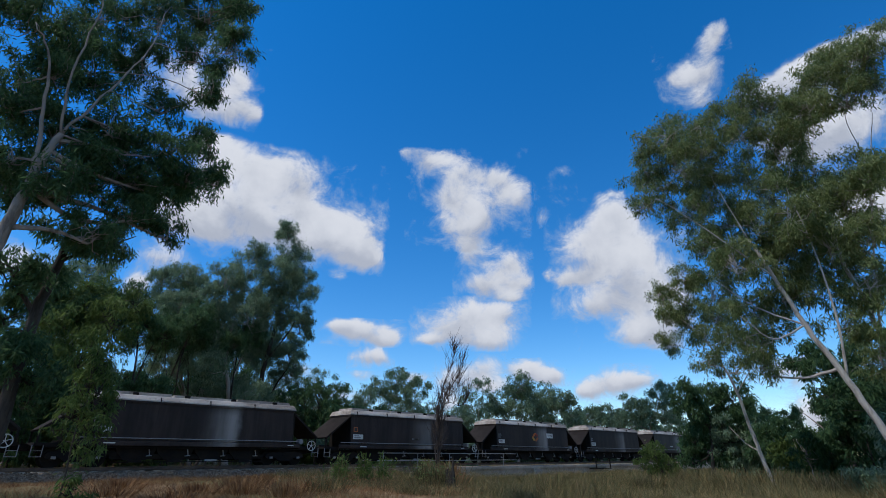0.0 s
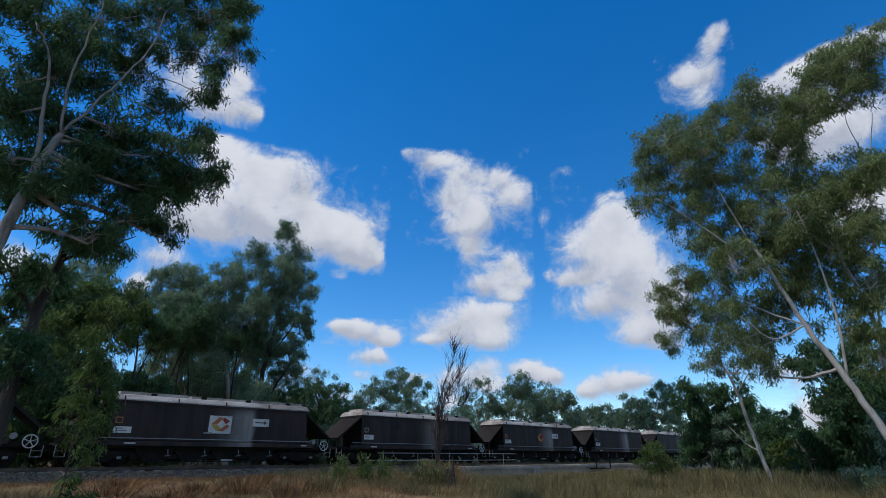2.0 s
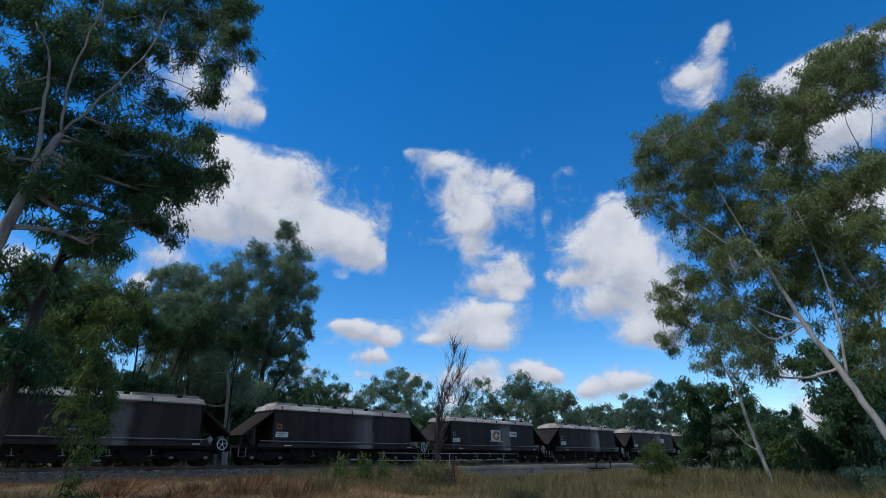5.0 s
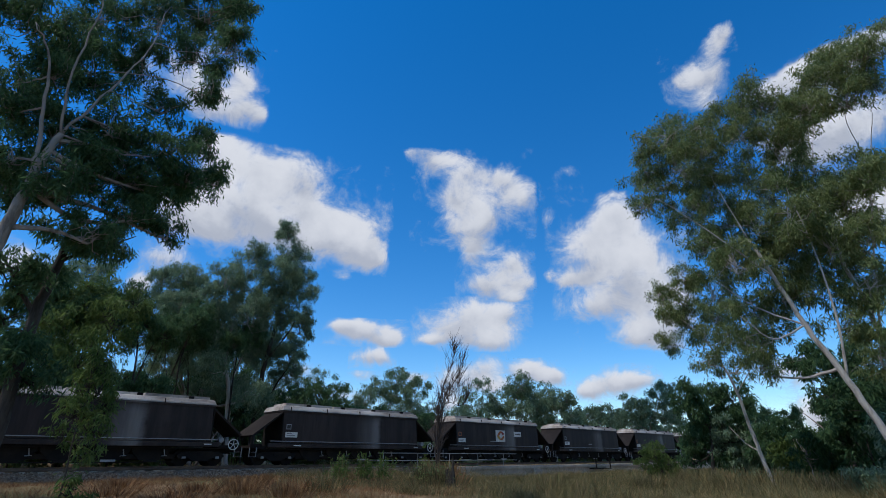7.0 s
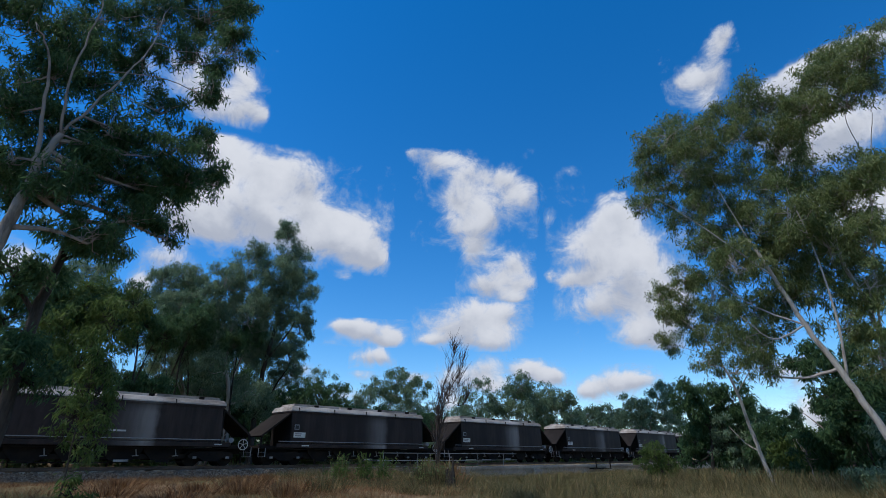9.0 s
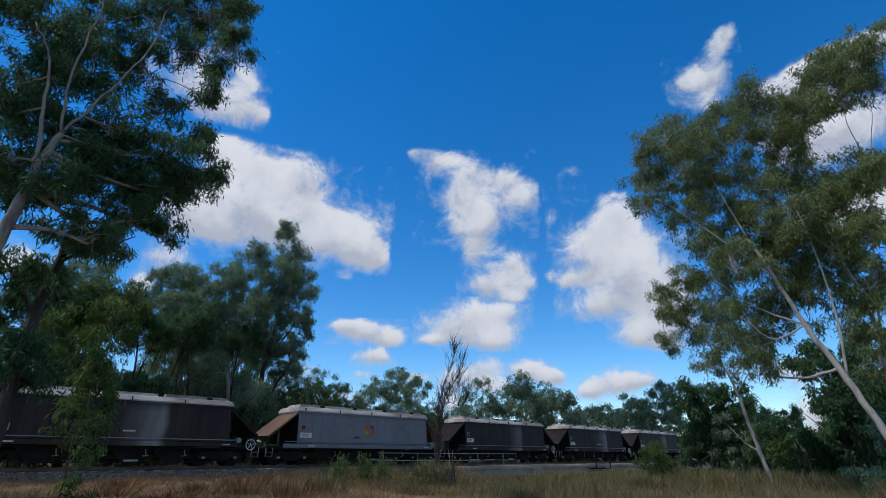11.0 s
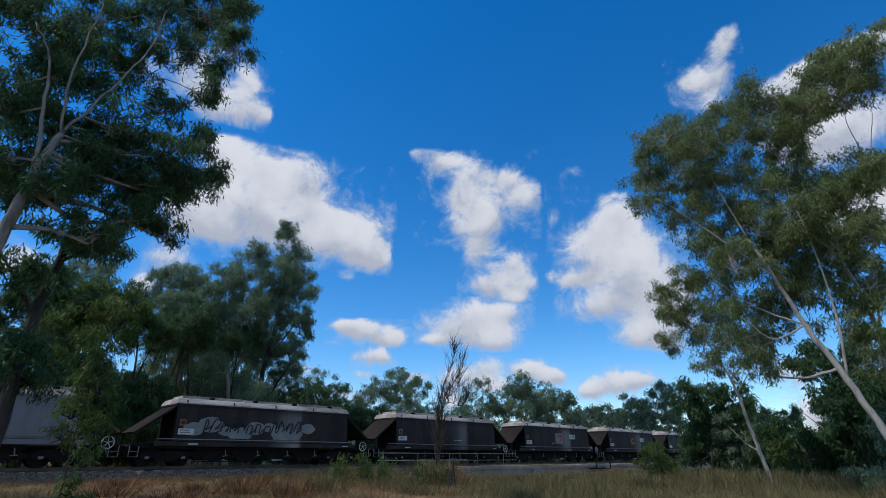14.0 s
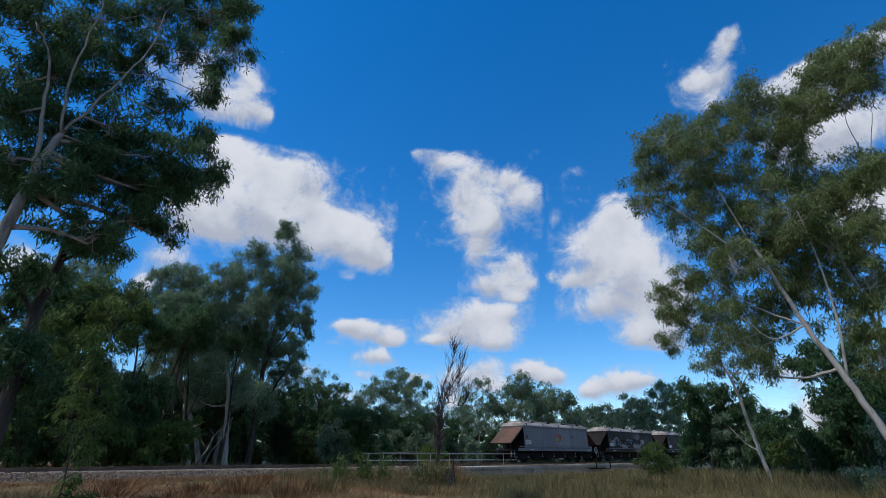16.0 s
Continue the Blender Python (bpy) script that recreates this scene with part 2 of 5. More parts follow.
def leaf_quads(rng, centres, length, width, droop=0.8):
    """Lance-shaped leaves that hang from the centres."""
    k = len(centres)
    d = rng.normal(size=(k, 3)) * (0.75, 0.75, 0.55)
    d[:, 2] -= droop
    d = unit(d)
    side = unit(np.cross(d, rng.normal(size=(k, 3))))
    size = rng.uniform(0.65, 1.3, (k, 1))
    ln, wd = length * size, width * size
    c = centres
    return np.stack([c, c + d * ln * 0.45 + side * wd * 0.5, c + d * ln, c + d * ln * 0.45 - side * wd * 0.5], axis=1)


def smooth_path(points, steps=4, wobble=0.0, rng=None):
    p = [np.array(q, float) for q in points]
    p = [2 * p[0] - p[1]] + p + [2 * p[-1] - p[-2]]
    out = []
    for i in range(1, len(p) - 2):
        for s in range(steps):
            t = s / steps
            out.append(0.5 * (2 * p[i] + (p[i + 1] - p[i - 1]) * t + (2 * p[i - 1] - 5 * p[i] + 4 * p[i + 1] - p[i + 2]) * t * t
                              + (3 * p[i] - p[i - 1] - 3 * p[i + 1] + p[i + 2]) * t ** 3))
    out.append(p[-2])
    if wobble and rng is not None:
        out = [out[0]] + [q + rng.normal(size=3) * wobble for q in out[1:]]
    return out


def tree(spec, radius, leaf, bark, label, leaves=20000, leaf_size=(0.2, 0.04), clump=0.42, per_clump=34, seed=1, name="gum_tree", group="gum trees", density=1.0, tall=1.15):
    """A gum tree: trunk, limbs towards its crown's lobes, twigs, and hanging leaves in clumps."""
    rng = np.random.default_rng(seed)
    root = tagged(new(name), label, "tree", group)
    root.location = spec["base"]
    trunk = smooth_path(spec["trunk"], 5, radius * 0.10, rng)
    n = len(trunk)
    rad = [radius * (1.25 if i == 0 else 1.0) * (1 - 0.62 * i / (n - 1)) for i in range(n)]
    v, f = tube_data([trunk[0] - (0, 0, 0.3), *trunk], [rad[0] * 1.2, *rad], 12)
    new("trunk", data_mesh("trunk", v, f, bark, True)).parent = root
    wood = list(zip(trunk, rad))[n // 3:]
    for limb in spec["limbs"]:
        path = smooth_path(limb, 5, radius * 0.10, rng)
        r0 = min(zip(trunk, rad), key=lambda w: np.linalg.norm(w[0] - path[0]))[1] * 0.5
        rr = [r0 * (1 - 0.75 * i / (len(path) - 1)) for i in range(len(path))]
        v, f = tube_data(path, rr, 9)
        new("limb", data_mesh("limb", v, f, bark, True)).parent = root
        wood += list(zip(path, rr))
    places = np.array([w[0] for w in wood])
    lobes = spec["lobes"]
    area = np.array([l[3] * l[4] for l in lobes])
    share = area / area.sum()
    tv, tf, cents = [], [], []

    def twig(path, r0, r1, sides=4):
        rr = [r0 + (r1 - r0) * i / (len(path) - 1) for i in range(len(path))]
        v, f = tube_data(path, rr, sides)
        o = len(tv)
        tv.extend(v)
        tf.extend([tuple(i + o for i in q) for q in f])
    for l, s in zip(lobes, share):
        c, rh, rv = np.array(l[:3]), l[3], l[4]
        j = int(np.argmin(np.linalg.norm(places - (c - (0, 0, rv * 0.5)), axis=1) + np.maximum(0, places[:, 2] - c[2]) * 1.5))
        a, ra = wood[j]
        hub = c - (0, 0, rv * 0.35)
        mid = (a + hub) / 2 + rng.normal(size=3) * 0.12 * np.linalg.norm(hub - a) * 0.6
        branch = smooth_path([a, mid, hub, c + (0, 0, rv * 0.4)], 4, 0.02 * rh, rng)
        rb = min(ra * 0.7, 0.02 + 0.035 * np.linalg.norm(hub - a))
        twig(branch, rb, 0.012, 5)
        # sprays of foliage round the lobe, each a small dome of clumps with air between
        count = max(8, int(leaves * s / per_clump * density))
        k = int(np.clip(15 + rh * rv * 2.5, 15, 26))
        way = unit(rng.normal(size=(k, 3)) + (0, 0, 0.22))
        heart = c + way * (rh, rh, rv * tall) * rng.uniform(0.2, 1.05, (k, 1)) ** 0.55
        size = rng.uniform(0.24, 0.46, k) * min(rh, 1.5 * rv)
        for p in heart:
            b = branch[int(rng.integers(len(branch) // 2, len(branch)))]
            twig([b, (b + p) / 2 + rng.normal(size=3) * 0.1 * rh, p], 0.02, 0.008, 4)
        pick = rng.integers(0, k, count)
        dome = unit(rng.normal(size=(count, 3))) * rng.uniform(0.05, 1.0, (count, 1)) ** 0.5
        dome[:, 2] = np.where(rng.random(count) < 0.65, np.abs(dome[:, 2]), dome[:, 2] * 1.25)
        q = heart[pick] + dome * size[pick][:, None] * (1.0, 1.0, 0.85)
        for p, j in list(zip(q, pick))[::3]:
            twig([heart[j], p + (0, 0, 0.08)], 0.010, 0.004, 3)
        w = rng.integers(per_clump // 2, int(per_clump * 1.5), count)
        at = np.repeat(q, w, axis=0)
        off = rng.normal(size=at.shape) * (0.5, 0.5, 0.5) * clump * 0.62
        off[:, 2] += 0.1
        cents.append(at + off)
    cents = np.concatenate(cents)
    tagged(new("branchwork", data_mesh("branchwork", tv, tf, bark)), "thin twigs", kind="stuff").parent = root
    tagged(new("crown", quads_mesh("crown", leaf_quads(rng, cents, leaf_size[0] * 1.12, leaf_size[1] * 1.02, 1.05), leaf)), "dense hanging narrow gum leaves").parent = root
    return root


# ---- the lie of the land ----
def ease(a, b, v):
    t = np.clip((v - a) / (b - a), 0, 1)
    return t * t * (3 - 2 * t)


def land(x, y):
    """Ground height: a low rail bank, level scrub behind it, and a dip under the bridge."""
    z = 0.5 * ease(17, 28, y) * (1 - ease(20, 28, x)) + 0.35 * ease(33, 40, y)
    return z - 1.6 * ease(26, 34, x) * (1 - ease(75, 95, x)) * ease(25, 31, y) * (1 - ease(36, 44, y))


RAIL_TOP, TRACK_Y, HALF = 1.09, 31.25, 1.25


# ---- ground ----
def ground():
    xs = np.concatenate([[-4000, -1500, -500, -200, -110], np.arange(-70, 140, 1.6), [160, 220, 400, 900, 2000, 4500]])
    ys = np.concatenate([[-4000, -1500, -400, -120, -60], np.arange(-30, 70, 1.2), [80, 110, 200, 500, 1500, 4500]])
    gx, gy = np.meshgrid(xs, ys, indexing="ij")
    rng = np.random.default_rng(3)
    near = (np.abs(gx) < 150) & (np.abs(gy) < 120)
    gz = land(gx, gy) + rng.normal(size=gx.shape) * 0.035 * near
    verts = np.stack([gx, gy, gz], -1).reshape(-1, 3).tolist()
    m = len(ys)
    faces = [(i * m + j, (i + 1) * m + j, (i + 1) * m + j + 1, i * m + j + 1) for i in range(len(xs) - 1) for j in range(m - 1)]
    tagged(new("ground", data_mesh("ground", verts, faces, GROUND, True)), "dry grassy soil with brown patches", "ground", kind="structure")


ground()

# ---- railway ----
BRIDGE_X0, BRIDGE_X1 = 26.0, 84.0


def railway():
    zb = RAIL_TOP - 0.16 - 0.07
    bed = [(-2.55, -0.55), (-1.35, zb - 0.0), (1.35, zb - 0.0), (2.55, -0.55)]
    for x0, x1 in ((-120.0, BRIDGE_X0), (BRIDGE_X1, 420.0)):
        bm = bmesh.new()
        a = [bm.verts.new((x0, TRACK_Y + y, z)) for y, z in bed]
        b = [bm.verts.new((x1, TRACK_Y + y, z)) for y, z in bed]
        for i in range(3):
            bm.faces.new((a[i], a[i + 1], b[i + 1], b[i]))
        bm.faces.new(a)
        bm.faces.new(b)
        bmesh.ops.recalc_face_normals(bm, faces=bm.faces[:])
        structure("ballast_bed", bm, GRAVEL, "grey crushed stone ballast bed of the railway", "ballast")
    bed_near = bpy.data.objects["ballast_bed"]
    me = mesh_of("sleeper", boxes((-0.11, 0.11, -1.07, 1.07, -0.2, 0.0), bevel=0.015), CONCRETE)
    for i in range(80):
        ob = new("sleeper", me)
        ob.parent = bed_near
        ob.location = (BRIDGE_X0 - 0.4 - 0.685 * i, TRACK_Y, RAIL_TOP - 0.162)
    # loose stones on the shoulder that faces the road
    rng = np.random.default_rng(8)
    k = 15000
    x = rng.uniform(-14, BRIDGE_X0 + 0.3, k)
    u = rng.uniform(0, 1, k)
    top = rng.random(k) < 0.25
    y = np.where(top, TRACK_Y - 1.35 + 0.5 * u, TRACK_Y - 2.55 + 1.2 * u)
    z = np.where(top, zb, -0.55 + (zb + 0.55) * u)
    r = rng.uniform(0.025, 0.065, (k, 1, 1))
    base = np.array([[1, 0, 0], [-1, 0, 0], [0, 1, 0], [0, -1, 0], [0, 0, 1], [0, 0, -0.6]], float)
    p = base[None] * rng.uniform(0.6, 1.2, (k, 6, 1)) * r
    q = rng.uniform(0, 6.28, k)
    c, s = np.cos(q)[:, None], np.sin(q)[:, None]
    p = np.stack([p[..., 0] * c - p[..., 1] * s, p[..., 0] * s + p[..., 1] * c, p[..., 2]], -1)
    p += np.stack([x, y, z], -1)[:, None, :]
    tri = np.array([[0, 2, 4], [2, 1, 4], [1, 3, 4], [3, 0, 4], [2, 0, 5], [1, 2, 5], [3, 1, 5], [0, 3, 5]])
    faces = (np.arange(k)[:, None, None] * 6 + tri[None]).reshape(-1, 3)
    me = data_mesh("ballast_stones", p.reshape(-1, 3).tolist(), faces.tolist(), STONE)
    tagged(new("ballast_stones", me), "loose grey ballast stones on the track shoulder", "ballast", kind="stuff")
    # rails
    head = [(-0.035, 0.0), (-0.035, -0.035), (-0.009, -0.05), (-0.009, -0.13), (-0.065, -0.15), (-0.065, -0.16),
            (0.065, -0.16), (0.065, -0.15), (0.009, -0.13), (0.009, -0.05), (0.035, -0.035), (0.035, 0.0)]
    for side in (-0.5335, 0.5335):
        bm = bmesh.new()
        a = [bm.verts.new((-120.0, TRACK_Y + side + y, RAIL_TOP + z)) for y, z in head]
        b = [bm.verts.new((420.0, TRACK_Y + side + y, RAIL_TOP + z)) for y, z in head]
        for i in range(12):
            bm.faces.new((a[i], a[(i + 1) % 12], b[(i + 1) % 12], b[i]))
        bmesh.ops.recalc_face_normals(bm, faces=bm.faces[:])
        tagged(part("rail", bm, RAIL_STEEL), "long rusty steel rail on concrete sleepers", "rail", "running rails", "structure")


railway()


def bridge():
    root = tagged(new("rail_bridge"), "low concrete girder railway bridge with steel handrail", "bridge")
    y0 = 29.5
    segs = [BRIDGE_X0, 40.2, 52.4, 64.6, BRIDGE_X1]
    for a, b in zip(segs, segs[1:]):
        part("girder", boxes((a + 0.03, b - 0.03, y0, 33.0, 0.05, 0.62), bevel=0.03), CONCRETE, root)
        part("deck_kerb", boxes((a + 0.015, b - 0.015, y0 - 0.14, y0 + 0.3, 0.622, 0.82), bevel=0.02), CONCRETE, root)
        part("deck_slab", boxes((a + 0.015, b - 0.015, y0 + 0.302, 33.1, 0.622, 0.8), bevel=0.01), CONCRETE, root)
    for x in segs[1:-1]:
        part("pier", boxes((x - 0.45, x + 0.45, y0 + 0.1, 32.9, -2.4, 0.049), bevel=0.05), CONCRETE, root)
    for x in segs:
        part("abutment" if x in (segs[0], segs[-1]) else "pier_cap", boxes((x - 0.75, x + 0.35, y0 - 0.22, y0 - 0.142, -0.3, 0.6), bevel=0.02), CONCRETE, root)
    part("refuge", boxes((48.6, 51.6, y0 - 0.9, y0 - 0.15, 0.44, 0.52), (48.7, 48.8, y0 - 0.9, y0 - 0.82, 0.52, 1.5), (51.4, 51.5, y0 - 0.9, y0 - 0.82, 0.52, 1.5),
                         (48.7, 51.5, y0 - 0.9, y0 - 0.85, 1.45, 1.5)), RUNNING_GEAR, root, "dark steel refuge platform")
    fence = tagged(new("handrail"), "galvanised two-rail handrail along the bridge approach", "railing")
    yf = y0 - 0.06
    posts = [22.9, 26.0, 29.2, 32.35, 35.5]
    for x in posts:
        bm = bmesh.new()
        tube(bm, [(x, yf, 0.55 if x < BRIDGE_X0 else 0.8), (x, yf, 1.8)], [0.028, 0.028], 8)
        part("post", bm, GALVANISED, fence)
    for z, x0, x1 in ((1.79, 22.4, 37.2), (1.31, 22.4, 37.2)):
        bm = bmesh.new()
        tube(bm, [(x0, yf - 0.045, z), (x1, yf - 0.045, z)], [0.025, 0.025], 8)
        part("rail_bar", bm, GALVANISED, fence)
    far = tagged(copy_thing(fence, pose(1.5, 3.75, 0)), "galvanised two-rail handrail across the track")
    return root, far


bridge()


# ---- the train ----
def lathe_x(x0, x1, y, z, r):
    """A lying drum with rounded ends."""
    bm = bmesh.new()
    e = 0.3 * r
    tube(bm, [(x0, y, z), (x0 + e, y, z), (x1 - e, y, z), (x1, y, z)], [r * 0.7, r, r, r * 0.7], 14)
    bmesh.ops.recalc_face_normals(bm, faces=bm.faces[:])
    return bm


def hopper_wagon(side, slope, label):
    """A covered hopper wagon on two bogies. Its x axis runs forward; x = 0 at the hand wheel, z = 0 at rail level."""
    w = tagged(new("hopper_wagon"), label, "railway wagon", "wagons of the freight train")
    h = HALF
    # body shell with slightly leaning sides
    bm = bmesh.new()
    rows = [(-11.95, -1.3, h, 1.22), (-11.95, -1.3, h, 1.9), (-12.0, -1.36, h - 0.03, 2.92), (-12.0, -1.36, h - 0.03, 3.0)]
    rings = []
    for xa, xb, y, z in rows:
        rings.append([bm.verts.new(q) for q in ((xa, -y, z), (xb, -y, z), (xb, y, z), (xa, y, z))])
    for p, q in zip(rings, rings[1:]):
        for i in range(4):
            bm.faces.new((p[i], p[(i + 1) % 4], q[(i + 1) % 4], q[i]))
    bm.faces.new(rings[0][::-1])
    bm.faces.new(rings[-1])
    bmesh.ops.recalc_face_normals(bm, faces=bm.faces[:])
    body = part("body", bm, side, w)
    part("top_rail", boxes((-12.1, -1.26, -h - 0.035, h + 0.035, 3.0, 3.098), bevel=0.02), side, w)
    # the waist rail is a lighter grey than the dark sides
    part("waist_rail", boxes((-12.75, -0.9, -h - 0.06, -h - 0.002, 1.30, 1.345), bevel=0.01), GREY_PAINT if side is SIDE_DARK else side, w, "pale waist rail")
    part("side_sill", boxes((-12.85, -0.75, -h - 0.04, -h + 0.08, 0.97, 1.2), bevel=0.015), side, w)
    part("side_sill", boxes((-12.85, -0.75, h - 0.08, h + 0.04, 0.97, 1.2), bevel=0.015), side, w)
    # roof: shallow tent with cap plates and hatches
    bm = bmesh.new()
    rings = []
    for e, y, z in ((0.12, h + 0.05, 3.1), (0.1, h + 0.04, 3.16), (0.02, h - 0.1, 3.36), (-0.06, h - 0.3, 3.4), (-0.12, h - 0.42, 3.41)):
        rings.append([bm.verts.new(q) for q in ((-12.0 - e, -y, z), (-1.36 + e, -y, z), (-1.36 + e, y, z), (-12.0 - e, y, z))])
    for p, q in zip(rings, rings[1:]):
        for i in range(4):
            bm.faces.new((p[i], p[(i + 1) % 4], q[(i + 1) % 4], q[i]))
    bm.faces.new(rings[-1])
    bm.faces.new(rings[0][::-1])
    bmesh.ops.recalc_face_normals(bm, faces=bm.faces[:])
    roof = part("roof", bm, ROOF, w, "dust-whitened sheet roof")
    for i in range(3):
        x0 = -11.75 + 3.45 * i
        part("roof_hatch", prism([(x0, 3.412), (x0 + 3.38, 3.412), (x0 + 3.33, 3.56 - 0.02 * (i == 1)), (x0 + 0.05, 3.56 - 0.02 * (i == 1))], -0.8, 0.8), ROOF, roof)
    for i in range(4):
        x0 = -10.3 + 2.55 * i
        part("roof_seam", boxes((x0 - 1.3, x0 - 1.26, -h - 0.056, -h + 0.1, 3.095, 3.3)), RUNNING_GEAR, roof, "dark joint in the roof edge")
        part("hatch_latch", boxes((x0, x0 + 0.25, -0.98, -0.81, 3.4, 3.53), bevel=0.02), RUNNING_GEAR, roof, "dark steel latch")
    # end slope sheets, cheeks and platforms
    for sgn, xe, xo, xs in ((1, -1.34, 0.38, -0.75), (-1, -12.02, -13.75, -12.85)):
        part("slope_sheet", prism([(xe, 3.02), (xe, 2.92), (xo, 1.55), (xo + 0.09 * sgn, 1.62)], -h + 0.06, h - 0.06), slope, w, "sloping end sheet")
        part("end_platform", boxes((min(xs, xo + 0.1 * sgn), max(xs, xo + 0.1 * sgn), -h + 0.1, h - 0.1, 0.92, 1.06), bevel=0.01), RUNNING_GEAR, w)
        for y in (-h + 0.12, h - 0.16):
            part("end_post", boxes((xo - 0.04, xo + 0.04, y, y + 0.07, 1.06, 1.58)), RUNNING_GEAR, w)
        xr = xo - 0.05 * sgn
        part("step", boxes((xr - 0.2, xr + 0.2, -h - 0.02, -h + 0.05, 0.45, 0.475), (xr - 0.2, xr + 0.2, -h - 0.02, -h + 0.05, 0.7, 0.72),
                           (xr - 0.22, xr - 0.19, -h - 0.02, -h + 0.02, 0.45, 0.95), (xr + 0.19, xr + 0.22, -h - 0.02, -h + 0.02, 0.45, 0.95)), GREY_PAINT, w, "pale steel step")
        part("coupler", boxes((min(xo, xo + 0.42 * sgn), max(xo, xo + 0.42 * sgn), -0.14, 0.14, 0.72, 0.98), (min(xo + 0.3 * sgn, xo + 0.62 * sgn), max(xo + 0.3 * sgn, xo + 0.62 * sgn), -0.2, 0.1, 0.7, 1.0), bevel=0.03), RUNNING_GEAR, w)
    part("centre_sill", boxes((-13.6, 0.3, -0.3, 0.3, 0.62, 0.92)), RUNNING_GEAR, w)
    # black sheets over the body ends stand in for shade under the slope sheets
    for xa, xb in ((-12.02, -11.952), (-1.298, -1.23)):
        part("end_shade", boxes((xa, xb, -h + 0.03, h - 0.03, 1.06, 2.9)), RUNNING_GEAR, w, "black sheet painting the shade under the slope sheet")
    # brake gear and pipes added as dark backing that fills the space under the floor
    part("air_reservoir", lathe_x(-11.0, -9.4, -0.55, 0.62, 0.2), RUNNING_GEAR, w)
    part("brake_cylinder", lathe_x(-4.0, -3.2, -0.6, 0.62, 0.19), RUNNING_GEAR, w)
    part("brake_beam", boxes((-10.7, -2.8, -0.75, -0.6, 0.36, 0.6), (-10.7, -2.8, 0.6, 0.75, 0.36, 0.6)), RUNNING_GEAR, w)
    part("train_pipe", boxes((-13.4, 0.2, -h + 0.12, -h + 0.18, 0.86, 0.92)), RUNNING_GEAR, w)
    # hand wheel
    bm = bmesh.new()
    n, yy = 28, -h - 0.06
    ring = [(0.27 * math.cos(2 * math.pi * i / n), yy, 1.1 + 0.27 * math.sin(2 * math.pi * i / n)) for i in range(n + 1)]
    tube(bm, ring, [0.024] * (n + 1), 6)
    for i in range(5):
        a = 2 * math.pi * i / 5 + 0.3
        tube(bm, [(0, yy, 1.1), (0.27 * math.cos(a), yy, 1.1 + 0.27 * math.sin(a))], [0.02, 0.016], 5)
    wheel = part("hand_wheel", bm, WHITE_PAINT, w, "white spoked handbrake wheel")
    bm = bmesh.new()
    tube(bm, [(0, yy, 1.1), (0, -h + 0.35, 1.1)], [0.025, 0.025], 6)
    part("spindle", bm, RUNNING_GEAR, wheel)
    part("brake_bracket", boxes((-0.06, 0.06, -h + 0.1, -h + 0.35, 0.95, 1.3)), RUNNING_GEAR, w)
    bm = bmesh.new()
    tube(bm, [(-0.62, -h + 0.12, 1.32), (-0.62, -h + 0.5, 1.32)], [0.14, 0.14], 12)
    part("air_tank", bm, GREY_PAINT, w)
    # bogies
    for xc in (-12.1, -1.55):
        bogie = part("bogie", prism([(xc - 1.25, 0.5), (xc - 1.1, 0.66), (xc - 0.5, 0.74), (xc + 0.5, 0.74), (xc + 1.1, 0.66), (xc + 1.25, 0.5), (xc + 1.1, 0.36),
                                     (xc + 0.62, 0.4), (xc + 0.38, 0.24), (xc - 0.38, 0.24), (xc - 0.62, 0.4), (xc - 1.1, 0.36)], -1.02, -0.88), RUNNING_GEAR, w)
        part("side_frame", prism([(xc - 1.25, 0.5), (xc - 0.5, 0.74), (xc + 0.5, 0.74), (xc + 1.25, 0.5), (xc + 0.38, 0.24), (xc - 0.38, 0.24)], 0.88, 1.02), RUNNING_GEAR, bogie)
        part("bolster", boxes((xc - 0.2, xc + 0.2, -1.05, 1.05, 0.5, 0.72), bevel=0.03), RUNNING_GEAR, bogie)
        for dx in (-0.875, 0.875):
            bm = lathe([(0.05, -0.98), (0.12, -0.96), (0.12, -0.62), (0.42, -0.61), (0.42, -0.52), (0.455, -0.51), (0.455, -0.48), (0.09, -0.47),
                        (0.09, 0.47), (0.455, 0.48), (0.455, 0.51), (0.42, 0.52), (0.42, 0.61), (0.12, 0.62), (0.12, 0.96), (0.05, 0.98)], 24)
            bmesh.ops.translate(bm, verts=bm.verts, vec=(xc + dx, 0, 0.42))
            part("wheelset", bm, RUNNING_GEAR, bogie, "dark steel wheels on an axle")
            part("axle_cap", boxes((xc + dx - 0.1, xc + dx + 0.1, -1.06, -0.985, 0.36, 0.48), bevel=0.03), GREY_PAINT, bogie, "worn pale axle cap")
    # discharge chutes between the bogies
    for i in range(4):
        xc = -9.6 + 1.87 * i
        chute = part("discharge_chute", prism([(xc - 0.93, 0.97), (xc + 0.93, 0.97), (xc + 0.9, 0.72), (xc + 0.5, 0.3), (xc - 0.5, 0.3), (xc - 0.9, 0.72)], -0.85, 0.85), RUNNING_GEAR, w)
        part("chute_door", boxes((xc - 0.32, xc + 0.32, -0.92, -0.86, 0.24, 0.34), bevel=0.01), GALVANISED if i == 2 else RUNNING_GEAR, chute)
        bm = bmesh.new()
        tube(bm, [(xc + 0.55, -0.98, 0.82), (xc + 0.62, -1.0, 0.5)], [0.025, 0.025], 6)
        tube(bm, [(xc + 0.45, -0.99, 0.5), (xc + 0.72, -1.0, 0.52)], [0.02, 0.02], 6)
        part("door_lever", bm, GREY_PAINT, chute, "pale worn steel lever")
